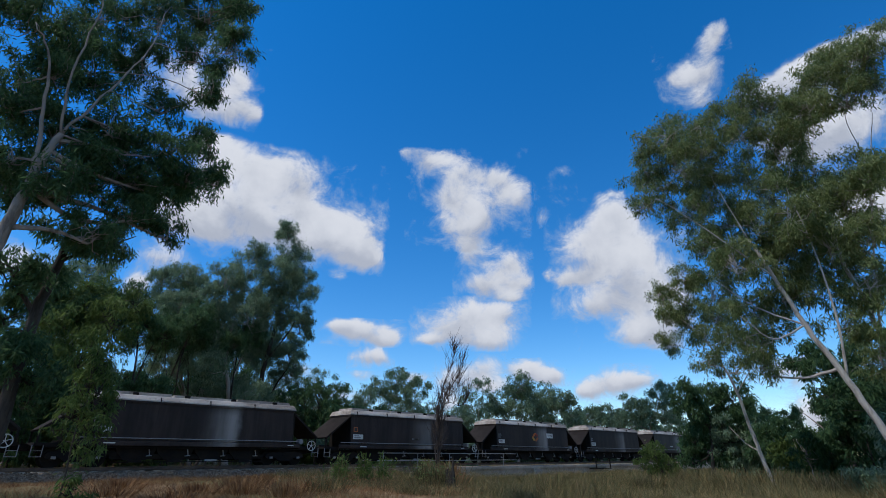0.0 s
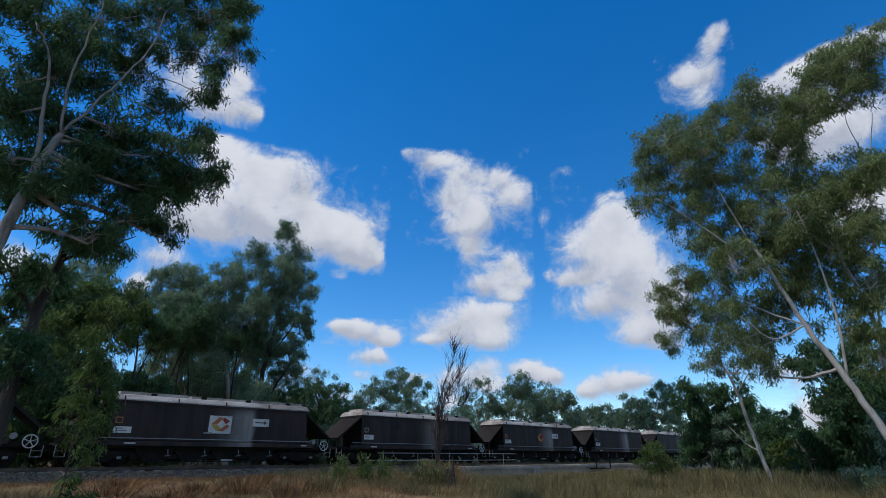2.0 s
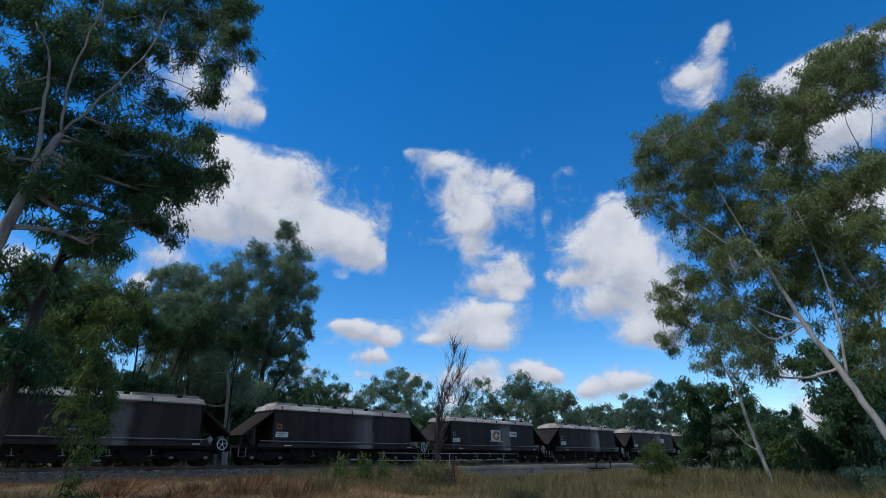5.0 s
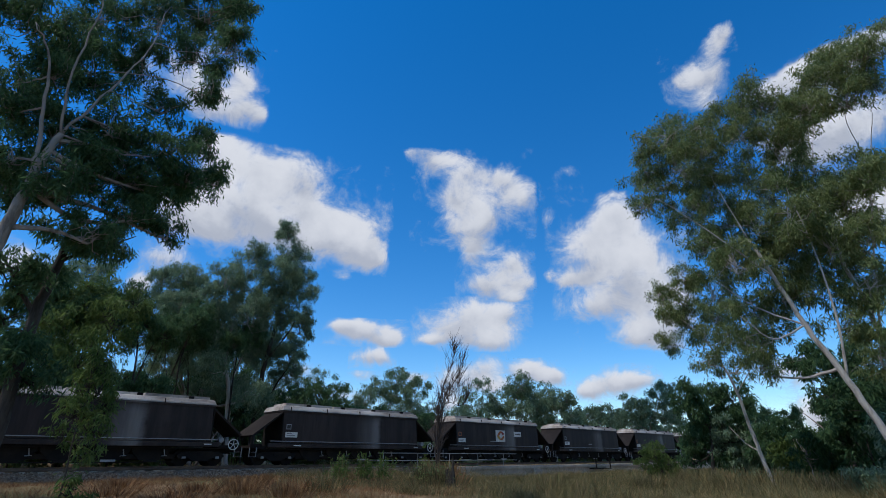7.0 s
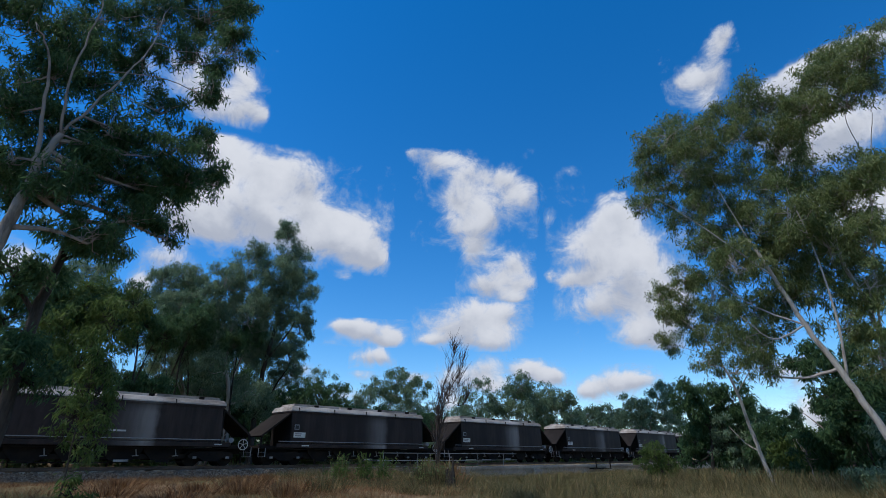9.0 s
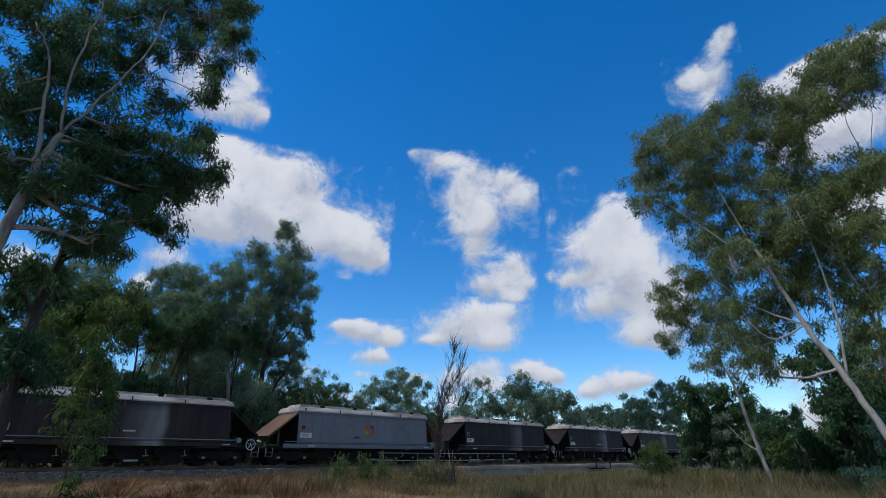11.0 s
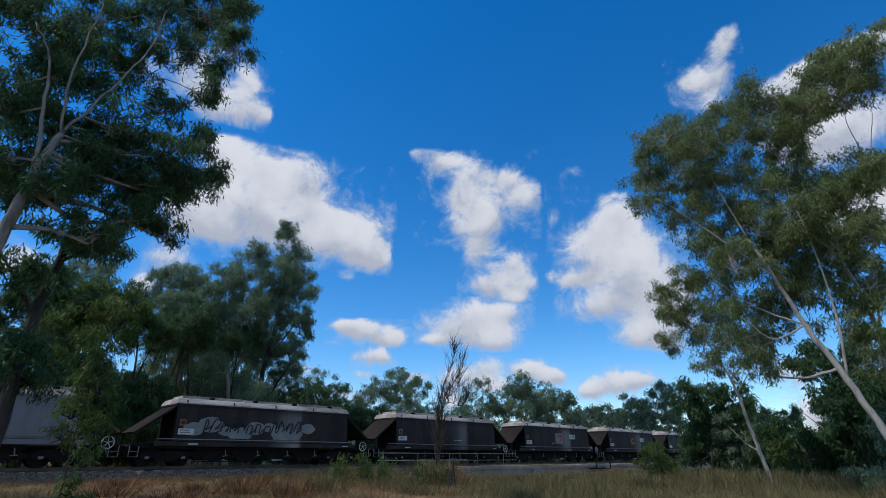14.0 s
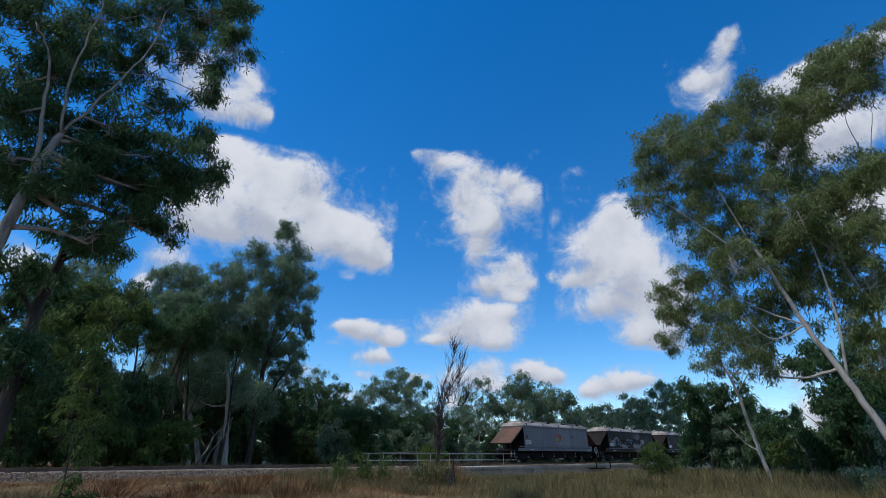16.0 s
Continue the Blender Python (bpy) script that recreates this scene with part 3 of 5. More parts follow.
    part("brake_rod", boxes((-10.6, -2.9, -0.98, -0.93, 0.2, 0.24)), RUNNING_GEAR, w)
    return w


def panel(name, x0, x1, z0, z1, material, parent, proud=0.012, label=""):
    """A thin painted panel on the side that faces the road."""
    y = -HALF - proud + (0.03 * max(0.0, ((z0 + z1) / 2 - 1.9)) / 1.02)
    return part(name, boxes((x0, x1, y - 0.006, y, z0, z1)), material, parent, label)


def emblem(w, backing, zc=2.15, xc=-6.65):
    """A plain shape of orange, yellow and red bands."""
    if backing:
        panel("emblem_ground", xc - 0.62, xc + 0.62, zc - 0.5, zc + 0.42, backing, w, 0.012, "pale square panel")
    y = -HALF - 0.03
    bands = ((ORANGE_PAINT, [(-0.5, -0.02), (-0.12, 0.34), (0.18, 0.34), (-0.2, -0.02)]),
             (RED_PAINT, [(0.18, 0.34), (0.5, 0.16), (0.3, 0.0), (0.08, 0.2)]),
             (YELLOW_PAINT, [(-0.5, -0.04), (-0.2, -0.04), (0.02, -0.24), (-0.2, -0.34)]),
             (ORANGE_PAINT, [(-0.18, -0.35), (0.04, -0.25), (0.36, 0.0), (0.5, -0.12), (0.2, -0.38)]))
    for m, pts in bands:
        bm = prism([(xc + a, zc + b) for a, b in pts], y - 0.006, y)
        part("emblem_band", bm, m, w, "faded coloured emblem shape")


def arrow_sign(w, ground=True, x=-4.3, z=2.3):
    if ground:
        panel("arrow_panel", x - 0.5, x + 0.5, z - 0.21, z + 0.21, WHITE_PAINT, w, 0.012, "white sign panel with an arrow")
    y = -HALF - 0.022
    bm = prism([(x - 0.36, z - 0.03), (x + 0.18, z - 0.03), (x + 0.18, z - 0.09), (x + 0.38, z), (x + 0.18, z + 0.09), (x + 0.18, z + 0.03), (x - 0.36, z + 0.03)], y - 0.006, y)
    part("arrow", bm, BLACK_PAINT, w, "black arrow")


def labels(w, seed):
    """Small data panels with bars for their lettering."""
    rng = random.Random(seed)
    p = panel("data_panel", -11.8, -11.0, 1.55, 1.85, WHITE_PAINT, w, 0.012, "small white data panel with unreadable lines")
    for i in range(2):
        x1 = -11.1 - rng.uniform(0.05, 0.3)
        panel("text_bar", -11.72, x1, 1.74 - 0.11 * i, 1.79 - 0.11 * i, GREY_PAINT, p, 0.022)
    q = panel("placard", -11.78, -11.45, 2.0, 2.3, ORANGE_PAINT if rng.random() < 0.5 else GREY_PAINT, w, 0.012, "small square placard")
    panel("placard_face", -11.73, -11.5, 2.05, 2.25, BLACK_PAINT, q, 0.022)
    panel("sill_mark", -11.2, -10.7, 1.06, 1.12, WHITE_PAINT, w, 0.05)
    panel("sill_mark", -1.6, -1.2, 1.06, 1.12, WHITE_PAINT, w, 0.05)
    for k in range(rng.randint(0, 2)):
        x = rng.uniform(-8.0, -5.2)
        panel("stencil_bar", x, x + rng.uniform(0.4, 0.8), 1.62, 1.70, WHITE_PAINT if rng.random() < 0.4 else GREY_PAINT, w, 0.012)


def graffiti(w):
    """Pale sprayed cloud with dark strokes; no letters."""
    rng = np.random.default_rng(21)
    bm = bmesh.new()
    for i in range(9):
        x, z, r = -11.0 + 0.85 * i, 1.85 + 0.25 * math.sin(i * 1.7), 0.55 + 0.15 * math.sin(i * 2.3)
        vs = [bm.verts.new((x + r * (1 + 0.12 * math.sin(5 * a + i)) * math.cos(a), -HALF - 0.012 - 0.0007 * i, min(2.6, max(1.4, z + 0.62 * r * math.sin(a)))))
              for a in np.linspace(0, 2 * math.pi, 20, endpoint=False)]
        bm.faces.new(vs)
    part("paint_cloud", bm, GREY_PAINT, w, "pale grey sprayed paint")
    for i in range(12):
        bm = bmesh.new()
        x, z = -10.6 + 0.5 * i, 1.6 + rng.uniform(0, 0.3)
        pts = smooth_path([(x + dx + rng.normal() * 0.06, -HALF - 0.03, z + dz + rng.normal() * 0.06) for dx, dz in ((0, 0), (0.1, 0.5), (0.35, 0.35), (0.25, 0.0), (0.5, 0.2))], 5)
        tube(bm, pts, [0.035] * len(pts), 5)
        part("paint_stroke", bm, BLACK_PAINT, w, "dark sprayed stroke")


WAGON_PITCH, WAGONS = 14.9, 34
dark = hopper_wagon(SIDE_DARK, SLOPE_GREY, "soot-dark covered hopper wagon with dusty white roof")
blue = hopper_wagon(SIDE_BLUE, RUST, "faded blue-grey covered hopper wagon with dusty white roof")
train = []
for k in range(WAGONS):
    m = pose(14.9 * k, TRACK_Y, RAIL_TOP)
    if k == 0:
        wagon = blue
    elif k == 1:
        wagon = dark
    else:
        wagon = copy_thing(blue if k == 6 else dark, m)
    wagon.matrix_basis = m
    train.append(wagon)
for k, wagon in enumerate(train):
    labels(wagon, k + 3)
    if k in (0, 3, 4, 6, 13, 16, 18, 19, 21, 24, 28):
        emblem(wagon, WHITE_PAINT if k in (13, 16, 19) else GREY_PAINT if k == 3 else None)
    if k in (0, 3, 4, 13, 16, 18, 19, 21, 24):
        arrow_sign(wagon, k != 0)
graffiti(train[1])
tagged(train[1], "soot-dark covered hopper wagon with sprayed graffiti")


# ---- trees ----
TREES = {}
TREES['a'] = dict(base=(0.03, 18.0, -0.04), trunk=[(0, 0, 0), (0.04, -0.0, 5.29), (0.15, -0.0, 7.1), (0.42, -0.01, 9.37), (0.72, -0.02, 10.95)],
    limbs=[[(0.72, -0.02, 10.95), (0.49, -0.38, 12.54), (0.62, -0.76, 14.96), (0.56, -1.13, 16.39)], [(0.72, -0.02, 10.95), (1.6, 0.2, 13.35), (2.39, 0.4, 15.7), (2.7, 0.63, 18.41)], [(0.42, -0.01, 9.37), (0.07, -0.22, 11.53), (-0.18, -0.43, 13.22), (-0.78, -0.67, 14.01)]],
    lobes=[(-1.16, 1.46, 15.32, 1.45, 0.96), (0.07, 1.87, 15.18, 1.22, 0.82), (0.84, 2.03, 17.49, 1.43, 0.88), (2.72, 2.33, 18.79, 1.57, 1.01), (4.36, 1.38, 19.59, 1.75, 1.0), (5.75, 1.62, 21.23, 1.02, 0.75), (4.91, -1.11, 16.48, 0.8, 0.71), (4.02, 0.56, 16.44, 1.14, 0.64), (2.58, 2.35, 16.27, 1.27, 0.87), (1.07, 1.55, 14.3, 1.23, 0.92), (-0.56, 2.38, 13.35, 1.17, 0.98), (4.46, -0.71, 14.27, 0.6, 0.64), (3.41, 0.69, 13.7, 0.85, 0.47), (2.0, 0.18, 11.86, 1.34, 0.77), (0.58, 1.23, 11.24, 1.31, 0.78), (-0.08, 1.34, 9.53, 0.79, 0.88), (3.59, -0.83, 11.32, 0.97, 0.58), (4.87, -0.48, 12.14, 0.67, 0.54)]
    + [(2.76, 0.18, 10.3, 1.43, 0.8), (4.89, 1.83, 11.67, 1.16, 0.67), (5.75, 1.09, 11.81, 0.49, 0.76), (1.34, -0.04, 9.04, 1.21, 0.78), (3.74, 1.69, 9.67, 1.28, 0.78), (2.18, -0.19, 7.83, 0.95, 0.55), (4.41, 0.96, 8.97, 0.57, 0.45)]
    + [(-0.56, 0.59, 11.64, 0.95, 0.6), (-0.26, 0.6, 9.94, 0.8, 0.6), (0.7, 0.59, 9.2, 0.8, 0.5), (1.91, 0.5, 9.98, 0.95, 0.6), (2.6, 0.9, 11.6, 0.9, 0.55), (3.56, 0.25, 10.32, 0.9, 0.6), (4.5, 0.1, 10.7, 0.8, 0.5), (0.12, 0.6, 13.38, 0.9, 0.6), (3.1, 0.3, 9.0, 0.8, 0.45)])
TREES['b'] = dict(base=(1.69, 21.93, 0.16), trunk=[(0, 0, 0), (0.05, -0.0, 2.45), (0.09, -0.01, 5.84), (0.33, -0.03, 7.86), (0.53, -0.05, 9.6)],
    limbs=[[(0.09, -0.01, 5.84), (-0.86, 0.51, 7.38), (-1.54, 0.99, 8.39)], [(0.33, -0.03, 7.86), (1.47, 0.04, 8.75), (2.49, 0.07, 9.54)]],
    lobes=[(-0.86, -0.8, 6.84, 0.92, 0.65), (0.15, 1.44, 7.75, 0.85, 0.55), (-0.58, 1.16, 5.94, 0.89, 0.79), (-0.08, -0.63, 4.39, 0.82, 0.72), (-0.38, 1.41, 3.49, 0.95, 0.95), (0.79, 0.04, 3.65, 0.85, 0.42), (1.88, 0.31, 8.95, 0.88, 0.49), (0.27, -0.91, 8.56, 1.0, 0.5)])
TREES['c'] = dict(base=(6.43, 39.48, 0.79), trunk=[(0, 0, 0), (-0.32, 0.05, 2.63), (-0.43, 0.07, 4.96), (-0.46, 0.07, 7.07)],
    limbs=[[(-0.43, 0.07, 4.96), (-2.13, -0.59, 7.44), (-3.07, -1.37, 8.54)], [(-0.46, 0.07, 7.07), (0.31, 0.26, 9.46), (0.43, 0.56, 10.73)]],
    lobes=[(0.07, 2.35, 11.03, 1.99, 1.19), (-0.97, 2.13, 9.58, 1.84, 1.3), (0.8, -1.16, 8.72, 1.54, 1.32), (1.72, -1.03, 10.06, 1.14, 0.99), (-2.34, -1.37, 7.8, 1.53, 1.22), (-0.45, -1.72, 6.82, 1.91, 1.11), (-2.49, -1.86, 5.87, 1.47, 0.98), (-0.44, -0.94, 4.87, 1.89, 0.96), (-2.38, 0.83, 3.54, 1.52, 1.01)])
TREES['d'] = dict(base=(18.04, 43.4, 0.8), trunk=[(0, 0, 0), (-0.29, 0.12, 2.82), (-0.55, 0.23, 5.91), (-1.03, 0.41, 8.19), (-1.01, 0.41, 11.1)],
    limbs=[[(-0.55, 0.23, 5.91), (0.61, 0.4, 10.36), (1.06, 0.86, 14.16)], [(-1.03, 0.41, 8.19), (-2.61, 0.1, 9.83), (-4.16, -0.27, 11.4)], [(-1.01, 0.41, 11.1), (-0.38, 0.7, 14.35), (-0.09, 1.12, 17.25)]],
    lobes=[(-0.13, -0.83, 16.83, 1.83, 1.32), (-2.32, -0.12, 14.77, 1.67, 1.37), (-0.08, 1.75, 15.47, 2.35, 1.67), (-2.34, 0.8, 12.68, 1.85, 1.66), (-0.23, -0.9, 11.99, 2.34, 1.76), (-2.15, 0.73, 9.99, 2.01, 1.72), (0.47, 0.91, 9.42, 1.98, 1.49), (-2.93, -1.24, 7.32, 1.56, 1.25), (0.37, 2.41, 6.17, 1.97, 1.28), (-0.0, -2.59, 5.28, 1.62, 1.08), (-2.02, 2.11, 5.49, 1.6, 1.13)])
TREES['e'] = dict(base=(20.03, 43.62, 0.8), trunk=[(0, 0, 0), (0.01, -0.0, 3.8), (0.29, -0.14, 8.55), (0.77, -0.36, 12.15), (1.05, -0.5, 15.98)],
    limbs=[[(0.29, -0.14, 8.55), (1.65, -1.05, 11.14), (2.23, -1.6, 13.25)], [(0.77, -0.36, 12.15), (-0.07, 0.07, 15.86), (0.51, -0.15, 19.38)], [(0.01, -0.0, 3.8), (1.54, -0.27, 6.71), (2.44, -0.25, 8.29)]],
    lobes=[(0.65, -0.96, 20.48, 1.31, 1.04), (1.73, -0.45, 17.87, 1.96, 1.53), (-0.33, -2.23, 15.24, 2.03, 1.52), (1.67, -3.05, 14.97, 1.34, 1.85), (0.49, -1.78, 12.88, 2.12, 1.72), (3.53, 0.48, 12.23, 1.3, 1.84), (1.55, -2.25, 8.93, 1.18, 1.48), (1.09, 0.73, 9.77, 1.75, 1.55), (2.17, 1.06, 7.14, 1.13, 1.13), (3.44, 0.46, 7.96, 0.84, 0.94), (0.45, -0.97, 4.45, 1.05, 1.14)])
TREES['f'] = dict(base=(18.06, 48.76, 0.8), trunk=[(0, 0, 0), (-0.71, 0.26, 2.53), (-1.6, 0.56, 4.62), (-2.63, 0.9, 7.73), (-3.31, 1.1, 11.23)],
    limbs=[[(-1.6, 0.56, 4.62), (-3.61, 1.39, 8.67), (-4.52, 1.85, 11.68)], [(-2.63, 0.9, 7.73), (-1.89, 1.43, 11.51), (-2.52, 2.39, 15.46)]],
    lobes=[(-3.99, -0.74, 16.07, 1.56, 1.04), (-2.16, 2.05, 15.75, 1.54, 1.21), (-5.01, 3.11, 16.21, 1.41, 1.19), (-5.43, 3.53, 13.98, 1.59, 1.49), (-4.26, -1.03, 13.02, 1.81, 1.41), (-3.95, 3.6, 11.54, 2.02, 1.7), (-3.05, -1.12, 10.16, 1.79, 1.69), (-3.29, 0.27, 7.59, 1.98, 1.39)])
TREES['g'] = dict(base=(36.82, 61.87, 0.3), trunk=[(0, 0, 0), (-0.24, 0.14, 3.2), (-0.4, 0.24, 5.96)],
    limbs=[[(-0.4, 0.24, 5.96), (-2.18, -0.44, 8.63)], [(-0.4, 0.24, 5.96), (-0.13, -1.35, 9.43)]],
    lobes=[(-1.06, -0.31, 10.53, 1.8, 1.27), (-0.94, 2.99, 9.14, 1.69, 1.15), (1.21, -0.47, 8.52, 1.81, 1.13), (-0.84, -0.59, 6.95, 2.93, 1.32), (-2.91, 0.6, 6.21, 1.59, 1.16), (1.3, -2.7, 6.04, 1.82, 1.31)])
TREES['h'] = dict(base=(47.41, 59.4, 0.3), trunk=[(0, 0, 0), (-0.19, 0.15, 2.63), (-0.14, 0.11, 4.84), (-0.83, 0.66, 7.1)],
    limbs=[[(-0.14, 0.11, 4.84), (1.05, -1.45, 6.71), (1.93, -2.81, 8.59)], [(-0.83, 0.66, 7.1), (-1.66, 1.7, 9.05)], [(-0.83, 0.66, 7.1), (1.39, 0.35, 9.56)]],
    lobes=[(-1.34, 2.23, 10.3, 2.3, 1.31), (2.19, 1.43, 11.67, 2.88, 1.44), (1.7, -3.64, 9.9, 1.92, 1.6), (-4.43, 0.53, 8.24, 1.71, 1.24), (1.25, 2.12, 9.05, 3.17, 1.42), (2.36, -1.74, 7.53, 2.26, 1.45), (-2.66, 1.45, 6.29, 1.97, 1.26)])
TREES['i'] = dict(base=(63.73, 57.75, 0.3), trunk=[(0, 0, 0), (0.06, -0.07, 3.64), (0.06, -0.07, 7.03)],
    limbs=[[(0.06, -0.07, 7.03), (0.96, 0.71, 11.56)]],
    lobes=[(-0.08, -0.24, 11.85, 2.03, 1.29), (1.09, -1.82, 10.03, 2.01, 1.46), (-2.81, -0.23, 9.27, 1.96, 1.61), (1.7, 1.23, 8.77, 2.8, 1.68), (-3.6, 0.43, 6.47, 2.11, 1.76), (0.2, -0.27, 5.75, 3.6, 1.8)])
TREES['j'] = dict(base=(69.22, 54.33, 0.3), trunk=[(0, 0, 0), (0.18, -0.22, 3.68), (0.33, -0.43, 6.68)],
    limbs=[[(0.33, -0.43, 6.68), (-0.61, 0.4, 9.32)], [(0.33, -0.43, 6.68), (0.31, -2.42, 10.07)]],
    lobes=[(-0.88, -1.88, 12.07, 2.21, 1.56), (0.81, 0.85, 10.62, 2.46, 1.7), (3.09, -0.34, 10.43, 2.29, 1.72), (-0.81, 2.05, 8.79, 2.43, 1.68), (3.2, -1.85, 8.52, 2.62, 1.87), (-1.47, -1.31, 7.16, 3.42, 1.8)])
TREES['k'] = dict(base=(75.99, 51.86, 0.3), trunk=[(0, 0, 0), (0.16, -0.24, 3.76), (0.38, -0.55, 7.31)],
    limbs=[[(0.38, -0.55, 7.31), (2.62, -0.93, 10.18)]],
    lobes=[(1.21, 1.29, 10.81, 2.56, 1.67), (0.45, -2.54, 9.74, 1.89, 1.7), (0.19, -0.7, 8.66, 3.05, 1.62), (3.8, -1.23, 7.44, 1.74, 1.74), (0.41, 2.49, 7.0, 2.91, 1.75)])
TREES['l'] = dict(base=(104.06, 59.77, 0.3), trunk=[(0, 0, 0), (0.22, -0.38, 3.35), (0.37, -0.66, 6.15)],
    limbs=[[(0.37, -0.66, 6.15), (0.66, -1.99, 8.38)]],
    lobes=[(-1.22, 1.53, 9.27, 2.2, 1.34), (0.47, -0.96, 9.92, 2.92, 1.46), (3.19, -2.93, 9.03, 2.44, 1.46), (0.0, -0.26, 7.63, 5.56, 1.81), (-3.36, 3.17, 7.64, 2.66, 1.57)])
TREES['m'] = dict(base=(103.9, 49.29, 0.3), trunk=[(0, 0, 0), (0.23, -0.48, 4.25), (0.57, -1.22, 8.47)],
    limbs=[[(0.57, -1.22, 8.47), (-0.91, 0.33, 10.65)], [(0.57, -1.22, 8.47), (-0.04, -4.08, 11.5)]],
    lobes=[(-3.03, 1.37, 11.02, 1.7, 1.7), (-0.78, -0.07, 9.76, 2.72, 2.04), (4.08, -1.88, 13.06, 3.28, 2.11), (4.89, -4.22, 11.6, 3.0, 2.54), (1.65, -1.75, 9.04, 4.55, 2.27), (-1.45, 2.94, 7.49, 2.97, 1.83)])
TREES['n'] = dict(base=(41.31, 15.15, -0.05), trunk=[(0, 0, 0), (0.11, -0.31, 1.94), (0.16, -0.43, 3.47), (0.19, -0.53, 4.65)],
    limbs=[[(0.16, -0.43, 3.47), (0.29, 0.86, 5.14)], [(0.19, -0.53, 4.65), (0.08, -2.14, 5.73)]],
    lobes=[(-1.12, 0.38, 5.83, 1.09, 0.75), (1.25, -0.14, 5.76, 1.56, 0.95), (2.09, -1.59, 5.3, 1.7, 1.02), (-0.73, 0.37, 4.45, 1.17, 1.08), (1.42, -0.58, 4.11, 1.9, 1.18), (0.8, 1.0, 2.74, 1.19, 1.44), (1.15, -0.92, 2.32, 1.85, 1.48), (1.52, -2.5, 3.25, 1.14, 1.3), (0.56, 1.44, 1.37, 0.92, 0.84), (0.43, -3.05, 1.74, 1.16, 1.09)])
TREES['o'] = dict(base=(31.83, 8.7, -0.05), trunk=[(0, 0, 0), (-0.09, 0.34, 1.85), (-0.16, 0.56, 3.25), (-0.22, 0.78, 4.86), (-0.37, 1.26, 6.59), (-0.6, 1.95, 8.28)],
    limbs=[[(-0.22, 0.78, 4.86), (-0.01, -0.13, 6.16), (0.13, -0.82, 7.63)], [(-0.37, 1.26, 6.59), (-0.47, 2.64, 7.41), (-0.61, 4.01, 7.92)], [(-0.6, 1.95, 8.28), (-0.79, 2.98, 9.45), (-0.78, 3.42, 10.97)], [(-0.09, 0.34, 1.85), (0.07, 0.97, 2.27), (0.19, 1.69, 3.16)]],
    lobes=[(-0.8, 2.4, 11.75, 1.18, 0.62), (-0.39, 3.88, 10.98, 0.93, 0.57), (-0.16, 2.54, 10.55, 1.25, 0.76), (-1.82, 3.35, 9.06, 0.87, 0.57), (0.58, 2.91, 9.15, 1.33, 0.77), (-0.77, 3.78, 7.8, 0.95, 0.48), (-0.28, 1.81, 7.98, 0.99, 0.72), (-2.03, 1.31, 6.4, 0.98, 0.49), (-0.05, 0.73, 6.1, 1.07, 0.57), (-0.69, -0.5, 6.94, 0.85, 0.79), (0.25, 1.11, 9.29, 1.07, 0.8)])
